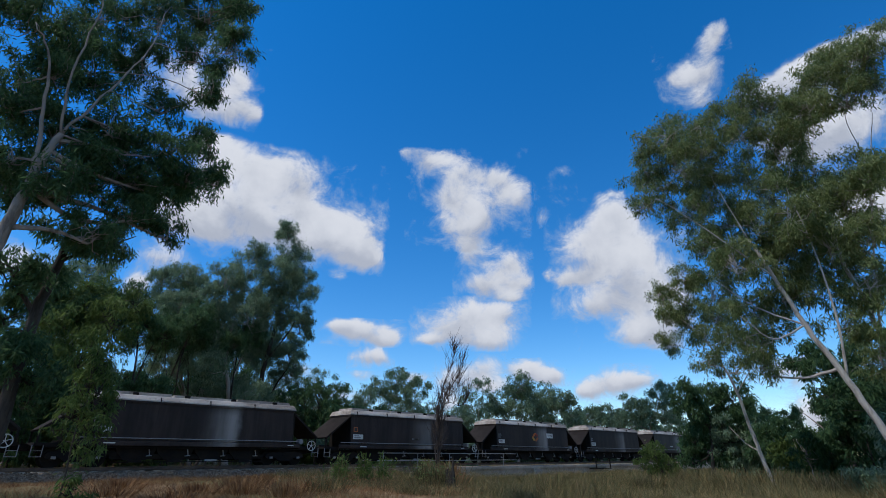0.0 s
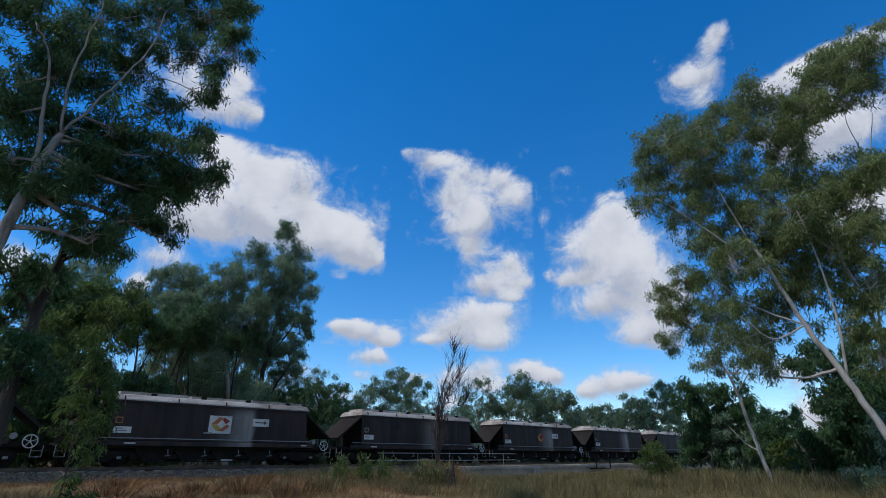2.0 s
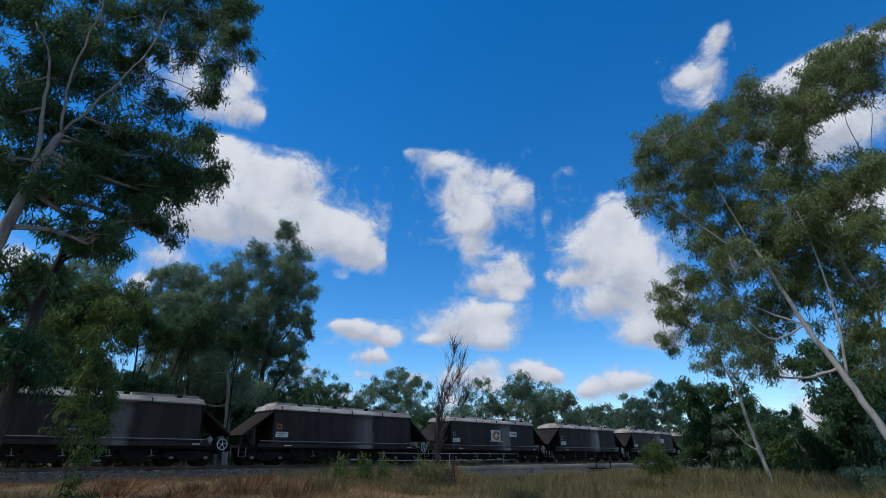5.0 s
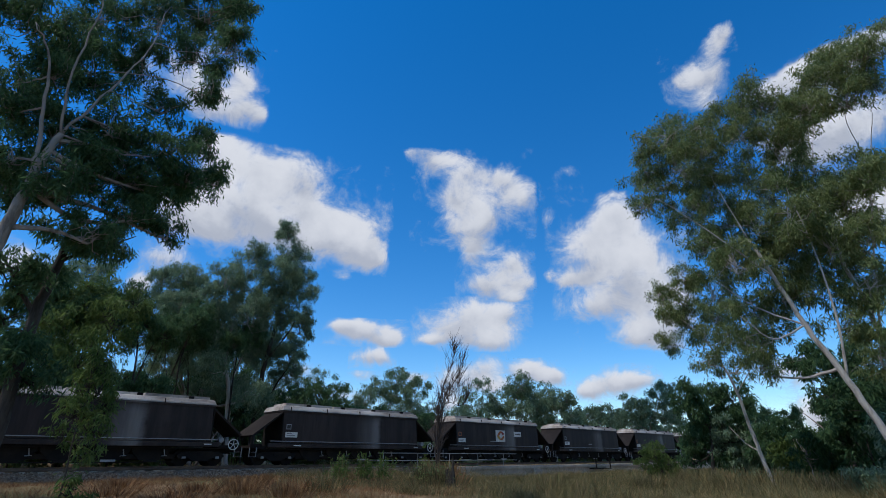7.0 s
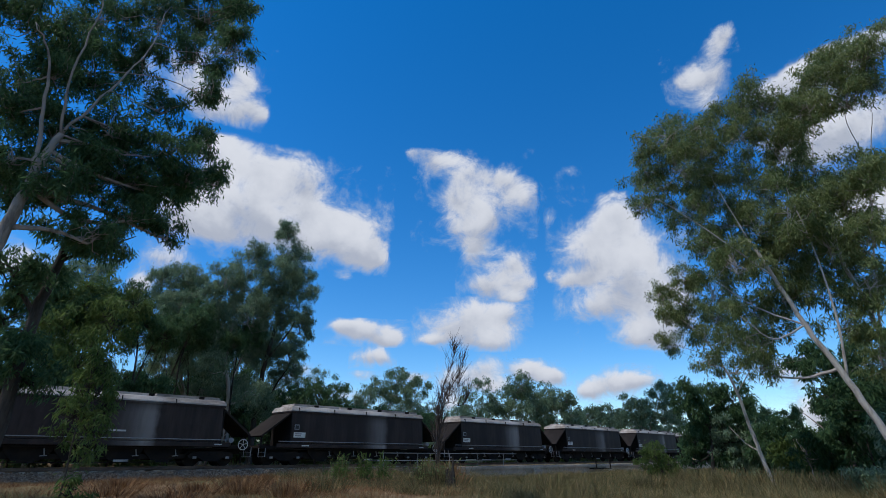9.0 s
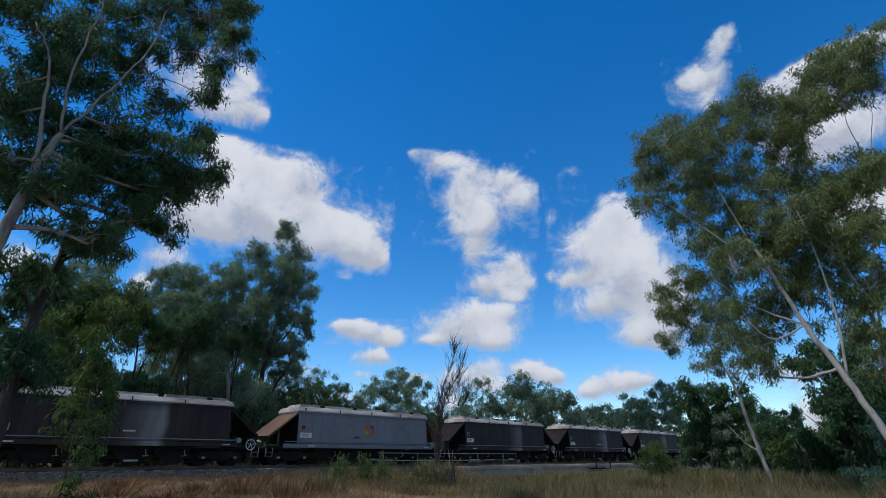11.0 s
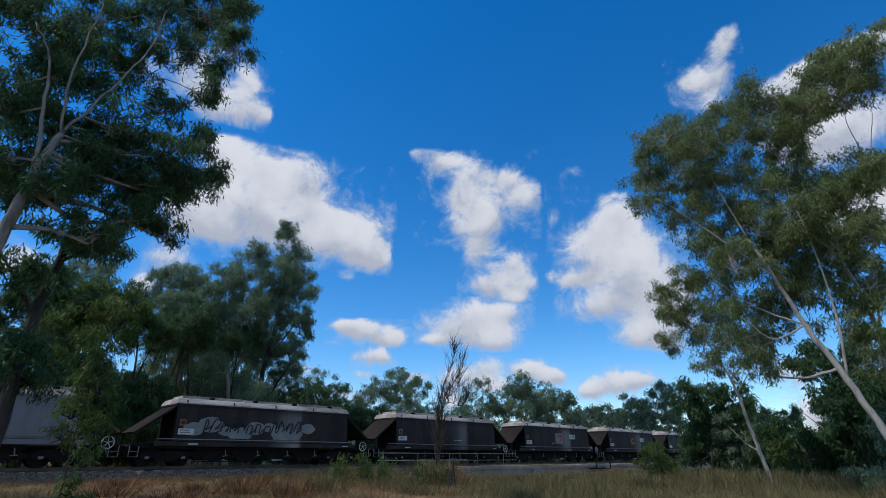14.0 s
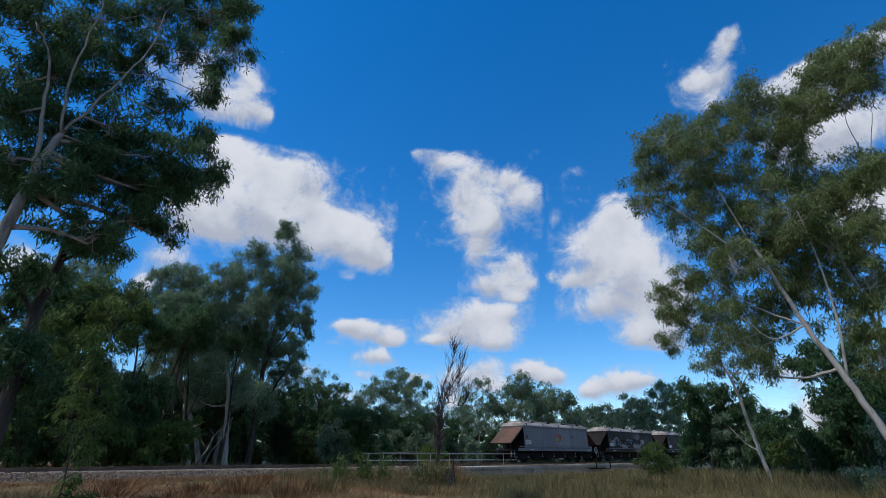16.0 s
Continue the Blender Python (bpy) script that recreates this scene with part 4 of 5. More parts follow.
TREES['p'] = dict(base=(24.9, 2.23, -0.05), trunk=[(0, 0, 0), (-0.07, 0.67, 2.37), (-0.15, 1.3, 4.32), (-0.28, 2.13, 6.55), (-0.4, 2.74, 8.73), (-0.52, 3.31, 10.58)],
    limbs=[[(-0.52, 3.31, 10.58), (-0.31, 3.91, 12.72), (-0.13, 4.61, 15.6)], [(-0.28, 2.13, 6.55), (-0.42, 3.64, 7.54), (-0.58, 4.92, 8.96)], [(-0.15, 1.3, 4.32), (0.06, 1.1, 6.77), (0.24, 1.2, 9.76), (0.37, 1.57, 12.95)], [(-0.4, 2.74, 8.73), (-1.54, 4.84, 11.45), (-2.64, 6.22, 13.04)], [(-0.28, 2.13, 6.55), (-0.93, 3.18, 6.04), (-1.59, 4.05, 7.03)]],
    lobes=[(-1.06, 5.8, 16.76, 1.23, 0.88), (-0.49, 7.34, 16.15, 0.92, 0.98), (-0.19, 7.49, 14.09, 1.08, 0.72), (1.08, 4.67, 17.76, 1.28, 1.03), (-0.92, 5.39, 14.95, 1.25, 1.02), (1.18, 4.49, 15.11, 1.4, 1.11), (1.76, 2.21, 18.61, 1.3, 0.94), (0.97, 2.9, 16.65, 1.31, 0.91), (1.74, 4.23, 12.62, 1.31, 0.85), (2.18, 1.55, 16.22, 1.02, 0.85), (-0.26, 5.31, 10.83, 0.92, 0.76), (-0.16, 5.1, 12.9, 1.06, 0.72), (-1.19, 3.93, 9.36, 1.24, 0.89), (1.45, 3.26, 11.89, 1.25, 0.98), (1.17, 5.79, 8.99, 1.1, 0.94), (-0.04, 3.95, 7.67, 1.24, 0.89), (0.89, 3.38, 7.35, 1.0, 0.85), (1.11, 2.79, 8.31, 1.0, 0.85)]
    + [(1.08, 3.14, 9.74, 1.14, 0.88), (-0.68, 1.55, 10.9, 0.96, 0.82), (1.44, 2.18, 10.4, 1.13, 0.93), (0.75, 1.95, 13.25, 1.05, 0.84), (0.32, 5.22, 6.55, 0.77, 0.61), (-0.29, 4.1, 6.04, 0.92, 0.72), (0.44, 4.19, 5.06, 0.73, 0.53)]
    + [(1.78, 6.57, 18.28, 1.62, 1.07), (0.11, 4.64, 15.89, 1.11, 0.74), (2.35, 3.32, 18.06, 1.43, 0.95), (2.2, 1.86, 18.29, 1.22, 0.8), (2.06, 1.73, 15.76, 1.28, 0.84), (1.74, 3.25, 14.81, 1.13, 0.75), (0.97, 4.89, 14.03, 1.23, 0.81), (2.33, 1.84, 13.36, 1.38, 0.91), (1.39, 7.63, 15.78, 1.43, 0.94), (0.62, 6.18, 13.23, 1.2, 0.79), (0.46, 2.94, 11.47, 0.98, 0.65), (1.17, 4.48, 10.4, 1.13, 0.75), (1.42, 2.32, 10.71, 1.28, 0.84), (1.06, 5.4, 11.54, 1.27, 0.84)])
TREES['q'] = dict(base=(27.88, 2.63, -0.05), trunk=[(0, 0, 0), (0.02, -0.2, 3.45), (0.02, -0.19, 6.17), (0.01, -0.06, 7.92), (-0.03, 0.28, 9.83), (-0.03, 0.27, 12.09)],
    limbs=[[(0.02, -0.19, 6.17), (0.05, -1.01, 10.56), (0.05, -1.71, 13.71), (0.04, -2.49, 16.39)], [(0.01, -0.06, 7.92), (-0.47, 1.35, 9.46)], [(-0.03, 0.27, 12.09), (0.11, 0.28, 14.59), (0.31, -0.26, 17.06)], [(0.11, -1.71, 13.73), (0.21, -1.49, 16.37), (0.33, -1.59, 18.73)]],
    lobes=[(-0.69, -3.06, 19.06, 1.21, 0.74), (0.05, -1.61, 19.08, 1.29, 0.9), (-1.58, -0.41, 16.99, 0.97, 0.81), (0.19, -2.94, 17.84, 1.17, 0.8), (-0.02, -1.79, 17.4, 1.19, 0.76), (-2.14, -1.66, 12.27, 1.04, 0.85), (-0.67, -0.41, 12.2, 1.12, 0.87), (-1.65, 0.56, 11.78, 0.86, 0.66), (-2.12, -1.14, 9.87, 1.01, 0.92), (-1.96, 0.27, 10.09, 1.16, 0.87), (-1.48, 1.63, 8.23, 1.09, 0.84), (-1.71, -0.5, 7.94, 1.01, 0.87), (-1.78, 0.59, 6.49, 1.01, 0.74), (-2.27, -0.17, 4.97, 0.77, 0.86)]
    + [(-0.16, 0.25, 14.47, 1.03, 0.68), (0.12, -0.48, 13.05, 1.03, 0.68), (0.44, 0.76, 11.83, 1.37, 0.9), (0.99, -1.0, 11.42, 1.03, 0.68), (1.43, 0.22, 10.2, 1.28, 0.84), (1.1, -0.44, 8.85, 1.25, 0.83), (0.96, 1.49, 10.14, 1.3, 0.86), (0.18, -0.34, 18.33, 1.45, 0.95), (1.54, 0.68, 17.45, 1.19, 0.79), (1.22, -1.87, 20.55, 1.37, 0.91), (0.51, -1.7, 13.91, 1.16, 0.77)])
TREES['r'] = dict(base=(39.38, 7.03, -0.05), trunk=[(0, 0, 0), (0.08, -0.49, 2.18), (0.11, -0.67, 4.08), (0.13, -0.79, 5.73)],
    limbs=[[(0.11, -0.67, 4.08), (-0.42, 0.33, 5.44)], [(0.13, -0.79, 5.73), (-0.93, -2.59, 6.75)], [(0.08, -0.49, 2.18), (0.06, 1.33, 4.19)]],
    lobes=[(-1.04, -0.13, 6.86, 1.53, 0.97), (1.84, -1.34, 6.88, 1.43, 1.08), (-1.62, -2.7, 4.78, 1.13, 1.26), (-0.21, -1.08, 4.36, 1.34, 1.21), (-0.61, -1.85, 2.46, 1.27, 1.27), (-0.33, -0.22, 1.88, 1.32, 0.99), (-1.8, 1.15, 1.87, 1.19, 1.19), (0.72, 2.98, 2.41, 1.16, 1.09)])

LOOK = {
    "a": (0.25, LEAF_DEEP, BARK_ASH, "tall shady gum tree with forking grey limbs", 98000, (0.2, 0.042), 0.40),
    "b": (0.26, LEAF_DEEP, BARK_DARK, "dark leaning gum tree with rough bark", 15000, (0.240, 0.050), 0.42),
    "c": (0.18, LEAF_FRESH, BARK_DARK, "green leafy gum tree behind the railway", 16000, (0.312, 0.077), 0.55),
    "d": (0.24, LEAF_BLUE, BARK_PALE, "tall gum tree with a pale straight trunk", 50000, (0.24, 0.06), 0.55),
    "e": (0.26, LEAF_BLUE, BARK_DARK, "tall gum tree with a dark trunk and topmost tuft", 50000, (0.24, 0.06), 0.55),
    "f": (0.24, LEAF_BLUE, BARK_GREY, "gum tree with a crooked pale trunk", 44000, (0.24, 0.06), 0.55),
    "g": (0.14, LEAF_BLUE, BARK_GREY, "thin feathery young gum tree", 7200, (0.360, 0.070), 0.60),
    "h": (0.20, LEAF_BLUE, BARK_PALE, "round-headed gum tree with pale branches", 18000, (0.32, 0.09), 0.65),
    "i": (0.16, LEAF_BLUE, BARK_GREY, "slender feathery gum tree", 8100, (0.408, 0.084), 0.65),
    "j": (0.20, LEAF_BLUE, BARK_GREY, "dome-headed gum tree beyond the bridge", 20000, (0.34, 0.1), 0.70),
    "k": (0.18, LEAF_BLUE, BARK_GREY, "spreading gum tree beyond the bridge", 16000, (0.34, 0.1), 0.70),
    "l": (0.20, LEAF_BLUE, BARK_GREY, "low distant gum tree", 8100, (0.504, 0.154), 0.90),
    "m": (0.25, LEAF_BLUE, BARK_GREY, "distant bushy gum tree", 12600, (0.504, 0.154), 0.90),
    "n": (0.15, LEAF_DEEP, BARK_DARK, "dense low gum tree before the bridge", 23400, (0.288, 0.077), 0.50),
    "o": (0.11, LEAF_OLIVE, BARK_PALE, "slim leaning pale-barked gum sapling", 22000, (0.19, 0.042), 0.42),
    "p": (0.145, LEAF_OLIVE, BARK_PALE, "large leaning gum tree with smooth pale trunk", 98000, (0.2, 0.04), 0.44),
    "q": (0.14, LEAF_OLIVE, BARK_PALE, "tall gum tree with several pale stems", 72000, (0.21, 0.042), 0.46),
    # r takes the darker leaf colour to stand in for the shade on it
    "r": (0.18, LEAF_DEEP, BARK_GREY, "shaded bushy gum tree in the grass", 27000, (0.288, 0.070), 0.50),
}
grown = {}
for key, spec in TREES.items():
    radius, leaf, bark, label, leaves, size, clump = LOOK[key]
    grown[key] = tree(spec, radius, leaf, bark, label, leaves, size, clump, seed=ord(key), tall=1.25 if key in "pqo" else 1.15)


# ---- clouds ----
CLOUDS = {}
CLOUDS['a'] = dict(centre=(513.0, 1092.0, 562.0), drift=(24.3, 0.7), unit=141.0, heap=1.0,
    puffs=[(-84.0, 83.0, 99.0, 69.0), (-118.0, -12.0, 109.0, 68.0), (14.0, 97.0, 65.0, 45.0), (-36.0, 14.0, 125.0, 59.0), (80.0, -41.0, 122.0, 69.0), (182.0, -27.0, 62.0, 62.0), (216.0, -82.0, 53.0, 30.0), (-160.0, 132.0, 54.0, 40.0), (-203.0, -37.0, 80.0, 54.0), (158.0, -144.0, 29.0, 15.0)])
CLOUDS['b'] = dict(centre=(234.0, 718.0, 562.0), drift=(18.0, 2.5), unit=93.0, heap=0.85,
    puffs=[(4.0, 10.0, 20.0, 34.0), (-18.0, -38.0, 47.0, 26.0), (-77.0, 13.0, 63.0, 49.0), (34.0, -29.0, 17.0, 17.0)])
CLOUDS['c'] = dict(centre=(761.0, 695.0, 562.0), drift=(25.7, -3.3), unit=129.0, heap=0.88,
    puffs=[(-124.0, 96.0, 31.0, 15.0), (-73.0, 73.0, 44.0, 31.0), (-9.0, 45.0, 41.0, 33.0), (21.0, -32.0, 67.0, 57.0), (1.0, -77.0, 55.0, 34.0), (114.0, -9.0, 39.0, 31.0), (74.0, 30.0, 31.0, 23.0), (-4.0, -129.0, 34.0, 25.0), (-36.0, -8.0, 32.0, 26.0)])
CLOUDS['d'] = dict(centre=(1286.0, 1016.0, 562.0), drift=(16.8, -4.5), unit=190.0, heap=1.1,
    puffs=[(15.0, 39.0, 65.0, 46.0), (-64.0, -20.0, 84.0, 38.0), (49.0, -19.0, 40.0, 28.0), (-110.0, 92.0, 46.0, 40.0), (20.0, -70.0, 40.0, 24.0)])
CLOUDS['e'] = dict(centre=(1727.0, 1599.0, 562.0), drift=(21.1, -2.9), unit=265.0, heap=1.1,
    puffs=[(-46.0, 28.0, 159.0, 90.0), (141.0, 73.0, 111.0, 48.0), (85.0, -47.0, 132.0, 58.0), (-180.0, -54.0, 53.0, 21.0)])
CLOUDS['f'] = dict(centre=(912.0, 561.0, 562.0), drift=(27.6, -4.6), unit=130.0, heap=0.55,
    puffs=[(27.0, 50.0, 26.0, 15.0), (-27.0, -51.0, 17.0, 24.0)])
CLOUDS['g'] = dict(centre=(1541.0, 787.0, 562.0), drift=(10.2, -6.8), unit=192.0, heap=1.0,
    puffs=[(48.0, 217.0, 65.0, 77.0), (-17.0, 105.0, 120.0, 85.0), (83.0, 35.0, 132.0, 125.0), (152.0, -112.0, 102.0, 115.0), (90.0, -191.0, 75.0, 41.0), (-59.0, -84.0, 77.0, 48.0), (-114.0, 9.0, 55.0, 23.0), (-202.0, 32.0, 32.0, 20.0)])
CLOUDS['h'] = dict(centre=(733.0, 166.0, 562.0), drift=(14.6, -13.7), unit=88.0, heap=0.72,
    puffs=[(34.0, 42.0, 17.0, 17.0), (13.0, 19.0, 17.0, 23.0), (-30.0, -3.0, 32.0, 16.0), (-11.0, -12.0, 27.0, 20.0), (-8.0, -49.0, 20.0, 16.0)])
CLOUDS['i'] = dict(centre=(1051.0, 62.0, 562.0), drift=(8.1, -7.8), unit=103.0, heap=1.0,
    puffs=[(-46.0, 101.0, 64.0, 23.0), (7.0, 103.0, 51.0, 35.0), (76.0, 115.0, 69.0, 33.0), (17.0, -16.0, 81.0, 46.0), (-47.0, 0.0, 64.0, 43.0), (18.0, -167.0, 51.0, 51.0), (-33.0, -139.0, 74.0, 42.0)])
CLOUDS['j'] = dict(centre=(1441.0, 2015.0, 562.0), drift=(27.2, 0.9), unit=275.0, heap=1.3,
    puffs=[(-2.0, 3.0, 143.0, 49.0), (109.0, -32.0, 55.0, 33.0), (-107.0, 29.0, 60.0, 25.0)])
CLOUDS['k'] = dict(centre=(1852.0, 2522.0, 562.0), drift=(20.3, 0.5), unit=342.0, heap=1.3,
    puffs=[(0.0, 0.0, 96.0, 55.0)])
CLOUDS['l'] = dict(centre=(2513.0, 3366.0, 551.0), drift=(17.9, 0.3), unit=451.0, heap=0.85,
    puffs=[(-115.0, 56.0, 126.0, 45.0), (315.0, 46.0, 137.0, 46.0), (-194.0, -101.0, 142.0, 71.0)])
CLOUDS['m'] = dict(centre=(3088.0, 2847.0, 544.0), drift=(22.6, -0.2), unit=453.0, heap=1.0,
    puffs=[(-110.0, 44.0, 164.0, 91.0), (119.0, 121.0, 146.0, 109.0), (160.0, -24.0, 126.0, 63.0), (-167.0, -139.0, 99.0, 81.0)])
CLOUDS['n'] = dict(centre=(3124.0, 2218.0, 562.0), drift=(16.1, -0.4), unit=410.0, heap=1.3,
    puffs=[(-79.0, 28.0, 140.0, 66.0), (78.0, -28.0, 106.0, 57.0)])
CLOUDS['o'] = dict(centre=(3707.0, 1975.0, 508.0), drift=(20.5, -0.8), unit=432.0, heap=1.0,
    puffs=[(-18.0, 10.0, 182.0, 112.0), (196.0, 23.0, 128.0, 55.0), (-182.0, -34.0, 87.0, 52.0)])
CLOUDS['p'] = dict(centre=(2021.0, 3682.0, 503.0), drift=(16.9, 0.5), unit=437.0, heap=0.85,
    puffs=[(10.0, 107.0, 123.0, 79.0), (-137.0, -88.0, 129.0, 95.0), (129.0, -17.0, 79.0, 44.0)])
CLOUDS['q'] = dict(centre=(427.0, 1895.0, 562.0), drift=(16.9, 0.9), unit=194.0, heap=1.0,
    puffs=[(48.0, 92.0, 83.0, 51.0), (-18.0, -10.0, 46.0, 31.0), (-29.0, -79.0, 34.0, 42.0)])
CLOUDS['r'] = dict(centre=(64.0, 1970.0, 562.0), drift=(15.8, 2.1), unit=173.0, heap=1.0,
    puffs=[(22.0, 23.0, 70.0, 42.0), (-21.0, -23.0, 51.0, 27.0)])
CLOUDS['s'] = dict(centre=(4113.0, 851.0, 395.0), drift=(12.3, -0.8), unit=373.0, heap=1.0,
    puffs=[(-38.0, 149.0, 198.0, 91.0), (37.0, -144.0, 110.0, 132.0)])



def cloud_material():
    n = Nodes("glowing_cloud", 1.0, spec=0.0)
    dens, spot = n.add("ShaderNodeAttribute"), n.add("ShaderNodeAttribute")
    dens.attribute_name, spot.attribute_name = "cloudiness", "spot"
    top_light = n.add("ShaderNodeAttribute")
    top_light.attribute_name = "height"
    wisp = n.add("ShaderNodeTexNoise", Scale=1.7, Detail=12.0, Roughness=0.66, Distortion=0.55)
    n.link(spot.outputs["Vector"], wisp.inputs["Vector"])
    wisps = wisp.outputs["Fac"]
    swell = n.noise(1.6, 5, 0.5, spot.outputs["Vector"])
    curls = n.noise(5.5, 8, 0.62, spot.outputs["Vector"])
    body = n.math("ADD", dens.outputs["Fac"], n.math("MULTIPLY", n.math("SUBTRACT", wisps, 0.5), 2.5))
    body = n.math("ADD", body, n.math("MULTIPLY", n.math("SUBTRACT", curls, 0.5), 0.8))
    alpha = n.value_range(body, -0.35, 0.9)
    # bright tops and grey undersides are painted into the colour by height
    lit = n.math("ADD", top_light.outputs["Fac"], n.math("MULTIPLY", n.math("SUBTRACT", swell, 0.5), 2.2))
    lit = n.math("ADD", lit, n.math("MULTIPLY", n.math("SUBTRACT", wisps, 0.5), 0.9))
    c = n.ramp(n.value_range(lit, -0.7, 0.75), (0.0, (0.43, 0.475, 0.58)), (0.4, (0.58, 0.62, 0.71)), (1.0, (0.70, 0.735, 0.815)))
    c = n.mix(n.value_range(body, 0.0, 0.55), (0.42, 0.53, 0.70), c)
    # the cloud gives off this colour itself; the sun does not light it
    glow = n.add("ShaderNodeEmission", Strength=0.89)
    n.link(c, glow.inputs["Color"])
    clear = n.add("ShaderNodeBsdfTransparent")
    mx = n.add("ShaderNodeMixShader")
    n.link(alpha, mx.inputs[0])
    n.link(clear.outputs[0], mx.inputs[1])
    n.link(glow.outputs[0], mx.inputs[2])
    n.link(mx.outputs[0], n.t.nodes["Material Output"].inputs["Surface"])
    return n.m


CLOUD = cloud_material()
cloud_rows = []


def cloud(spec, seed, nx=72, nz=56):
    """A drifting heap cloud: a lumpy far sheet whose density and painted shading come from its puffs."""
    puffs, unit_m = np.array(spec["puffs"], float), spec["unit"]
    pad = 1.75
    x0, x1 = (puffs[:, 0] - puffs[:, 2] * pad).min(), (puffs[:, 0] + puffs[:, 2] * pad).max()
    z0, z1 = (puffs[:, 1] - puffs[:, 3] * pad).min(), (puffs[:, 1] + puffs[:, 3] * pad).max()
    gx, gz = np.meshgrid(np.linspace(x0, x1, nx), np.linspace(z0, z1, nz), indexing="ij")
    d, lean = np.zeros_like(gx), np.zeros_like(gx)
    for px, pz, rx, rz in puffs:
        q = ((gx - px) / (rx * 1.18)) ** 2 + ((gz - pz) / (rz * 1.18)) ** 2
        d += np.exp(-1.15 * q)
        lean += np.exp(-1.15 * q) * (gz - pz) / rz
    lean = np.clip(lean / (d + 0.05), -1, 1)
    d = np.minimum(d * spec["heap"] * 1.1, 1.4) - 0.44
    edge = np.minimum.reduce([gx - x0, x1 - gx, gz - z0, z1 - gz]) / (0.12 * min(x1 - x0, z1 - z0))
    d -= 1.5 * (1 - np.clip(edge, 0, 1))
    depth = -0.35 * unit_m * np.clip(d, 0, 1)
    verts = np.stack([gx, gz, -depth], -1).reshape(-1, 3)
    faces = [(i * nz + j, (i + 1) * nz + j, (i + 1) * nz + j + 1, i * nz + j + 1) for i in range(nx - 1) for j in range(nz - 1)]
    me = data_mesh("cloud", verts.tolist(), faces, CLOUD, True)
    me.attributes.new("cloudiness", "FLOAT", "POINT").data.foreach_set("value", d.reshape(-1).astype(np.float32))
    # height within the puffs drives the painted top light
    me.attributes.new("height", "FLOAT", "POINT").data.foreach_set("value", lean.reshape(-1).astype(np.float32))
    spot = np.stack([gx / unit_m + 3.1 * seed, gz / unit_m + 1.7 * seed, 0 * gx], -1).reshape(-1)
    me.attributes.new("spot", "FLOAT_VECTOR", "POINT").data.foreach_set("vector", spot.astype(np.float32))
    ob = tagged(new("cloud", me), "white fair-weather heap cloud drifting in the sky", "cloud", "clouds", "structure")
    c = Vector(spec["centre"])
    facing = look(c, c + (c - EYE))
    right, up = facing.to_3x3() @ Vector((1, 0, 0)), facing.to_3x3() @ Vector((0, 1, 0))
    way = right * spec["drift"][0] + up * spec["drift"][1]
    cloud_rows.append((ob, facing, way))
    ob.matrix_basis = facing


for i, spec in enumerate(CLOUDS.values()):
    cloud(spec, i + 1)

# more such clouds, unseen over and behind the viewer, added to whiten the skylight
rng = random.Random(19)
for i in range(22):
    turn, rise = radians(HEADING + 62 + 236 * (i + rng.random()) / 22), radians((24, 58, 36, 72, 46)[i % 5] + rng.uniform(-5, 5))
    reach = 562 / math.tan(rise)
    size = 0.105 * 562 / math.sin(rise)
    puffs = [(size * rng.uniform(-1.3, 1.3), size * rng.uniform(-0.6, 0.6), size * rng.uniform(0.6, 1.0), size * rng.uniform(0.4, 0.7)) for j in range(6)]
    cloud(dict(centre=(reach * math.cos(turn), reach * math.sin(turn), 562.0), drift=(17.0, 0.0), unit=size * 1.6, heap=1.0, puffs=puffs), 40 + i, 30, 24)


# ---- woods and scrub ----
def lump(seed, height, spread, lobes=9):
    """The plan of a bushy shrub."""
    rng = random.Random(seed)
    out = []
    for i in range(lobes):
        a, r, z = rng.uniform(0, 6.28), spread * rng.uniform(0.0, 0.75), height * rng.uniform(0.22, 0.9)
        out.append((r * math.cos(a), r * math.sin(a), z, spread * rng.uniform(0.3, 0.5), height * rng.uniform(0.16, 0.26)))
    return dict(base=(0, 0, 0), trunk=[(0, 0, 0), (0.05, 0.03, height * 0.3), (0.0, 0.1, height * 0.6)], limbs=[[(0.05, 0.03, height * 0.25), (spread * 0.4, 0, height * 0.55)]], lobes=out)


def bearing(offset, distance):
    """A spot at so many degrees to the right of the camera's heading."""
    a = radians(HEADING - offset)
    x, y = distance * math.cos(a), distance * math.sin(a)
    return x, y, float(land(x, y)) - 0.05


shrubs = []
for i, (leaf, height, spread) in enumerate(((LEAF_BLUE, 3.2, 2.0), (LEAF_BLUE, 4.2, 2.3), (LEAF_FRESH, 3.4, 2.2), (LEAF_DEEP, 5.6, 2.6))):
    s = tree(lump(40 + i, height, spread), 0.06, leaf, BARK_DARK, "dense dark green native shrub behind the railway", 9000, (0.26, 0.08), 0.45, 30, 90 + i, "shrub", "scrub along the railway")
    tagged(s, category="shrub")
    shrubs.append(s)
rng = random.Random(11)
spots = []
for i in range(96):
    off = -46 + 62 * (i + rng.random()) / 96
    spots.append((off, rng.uniform(1.0, 1.75)))
for i in range(60):
    off = -10 + 33 * (i + rng.random()) / 60
    spots.append((off, rng.uniform(1.8, 2.9)))
for i, (off, far) in enumerate(spots):
    # the scrub keeps behind the track's far side
    least = (52 if off < -14 else 38 if off < 0 else 44) / math.sin(radians(HEADING - off))
    p = bearing(off, max(least, min(125.0, least * far)))
    m = pose(*p, 0, 0, rng.uniform(0, 360))
    kind = shrubs[i % 4]
    if i < 4:
        kind.matrix_basis = m
    else:
        copy_thing(kind, m)

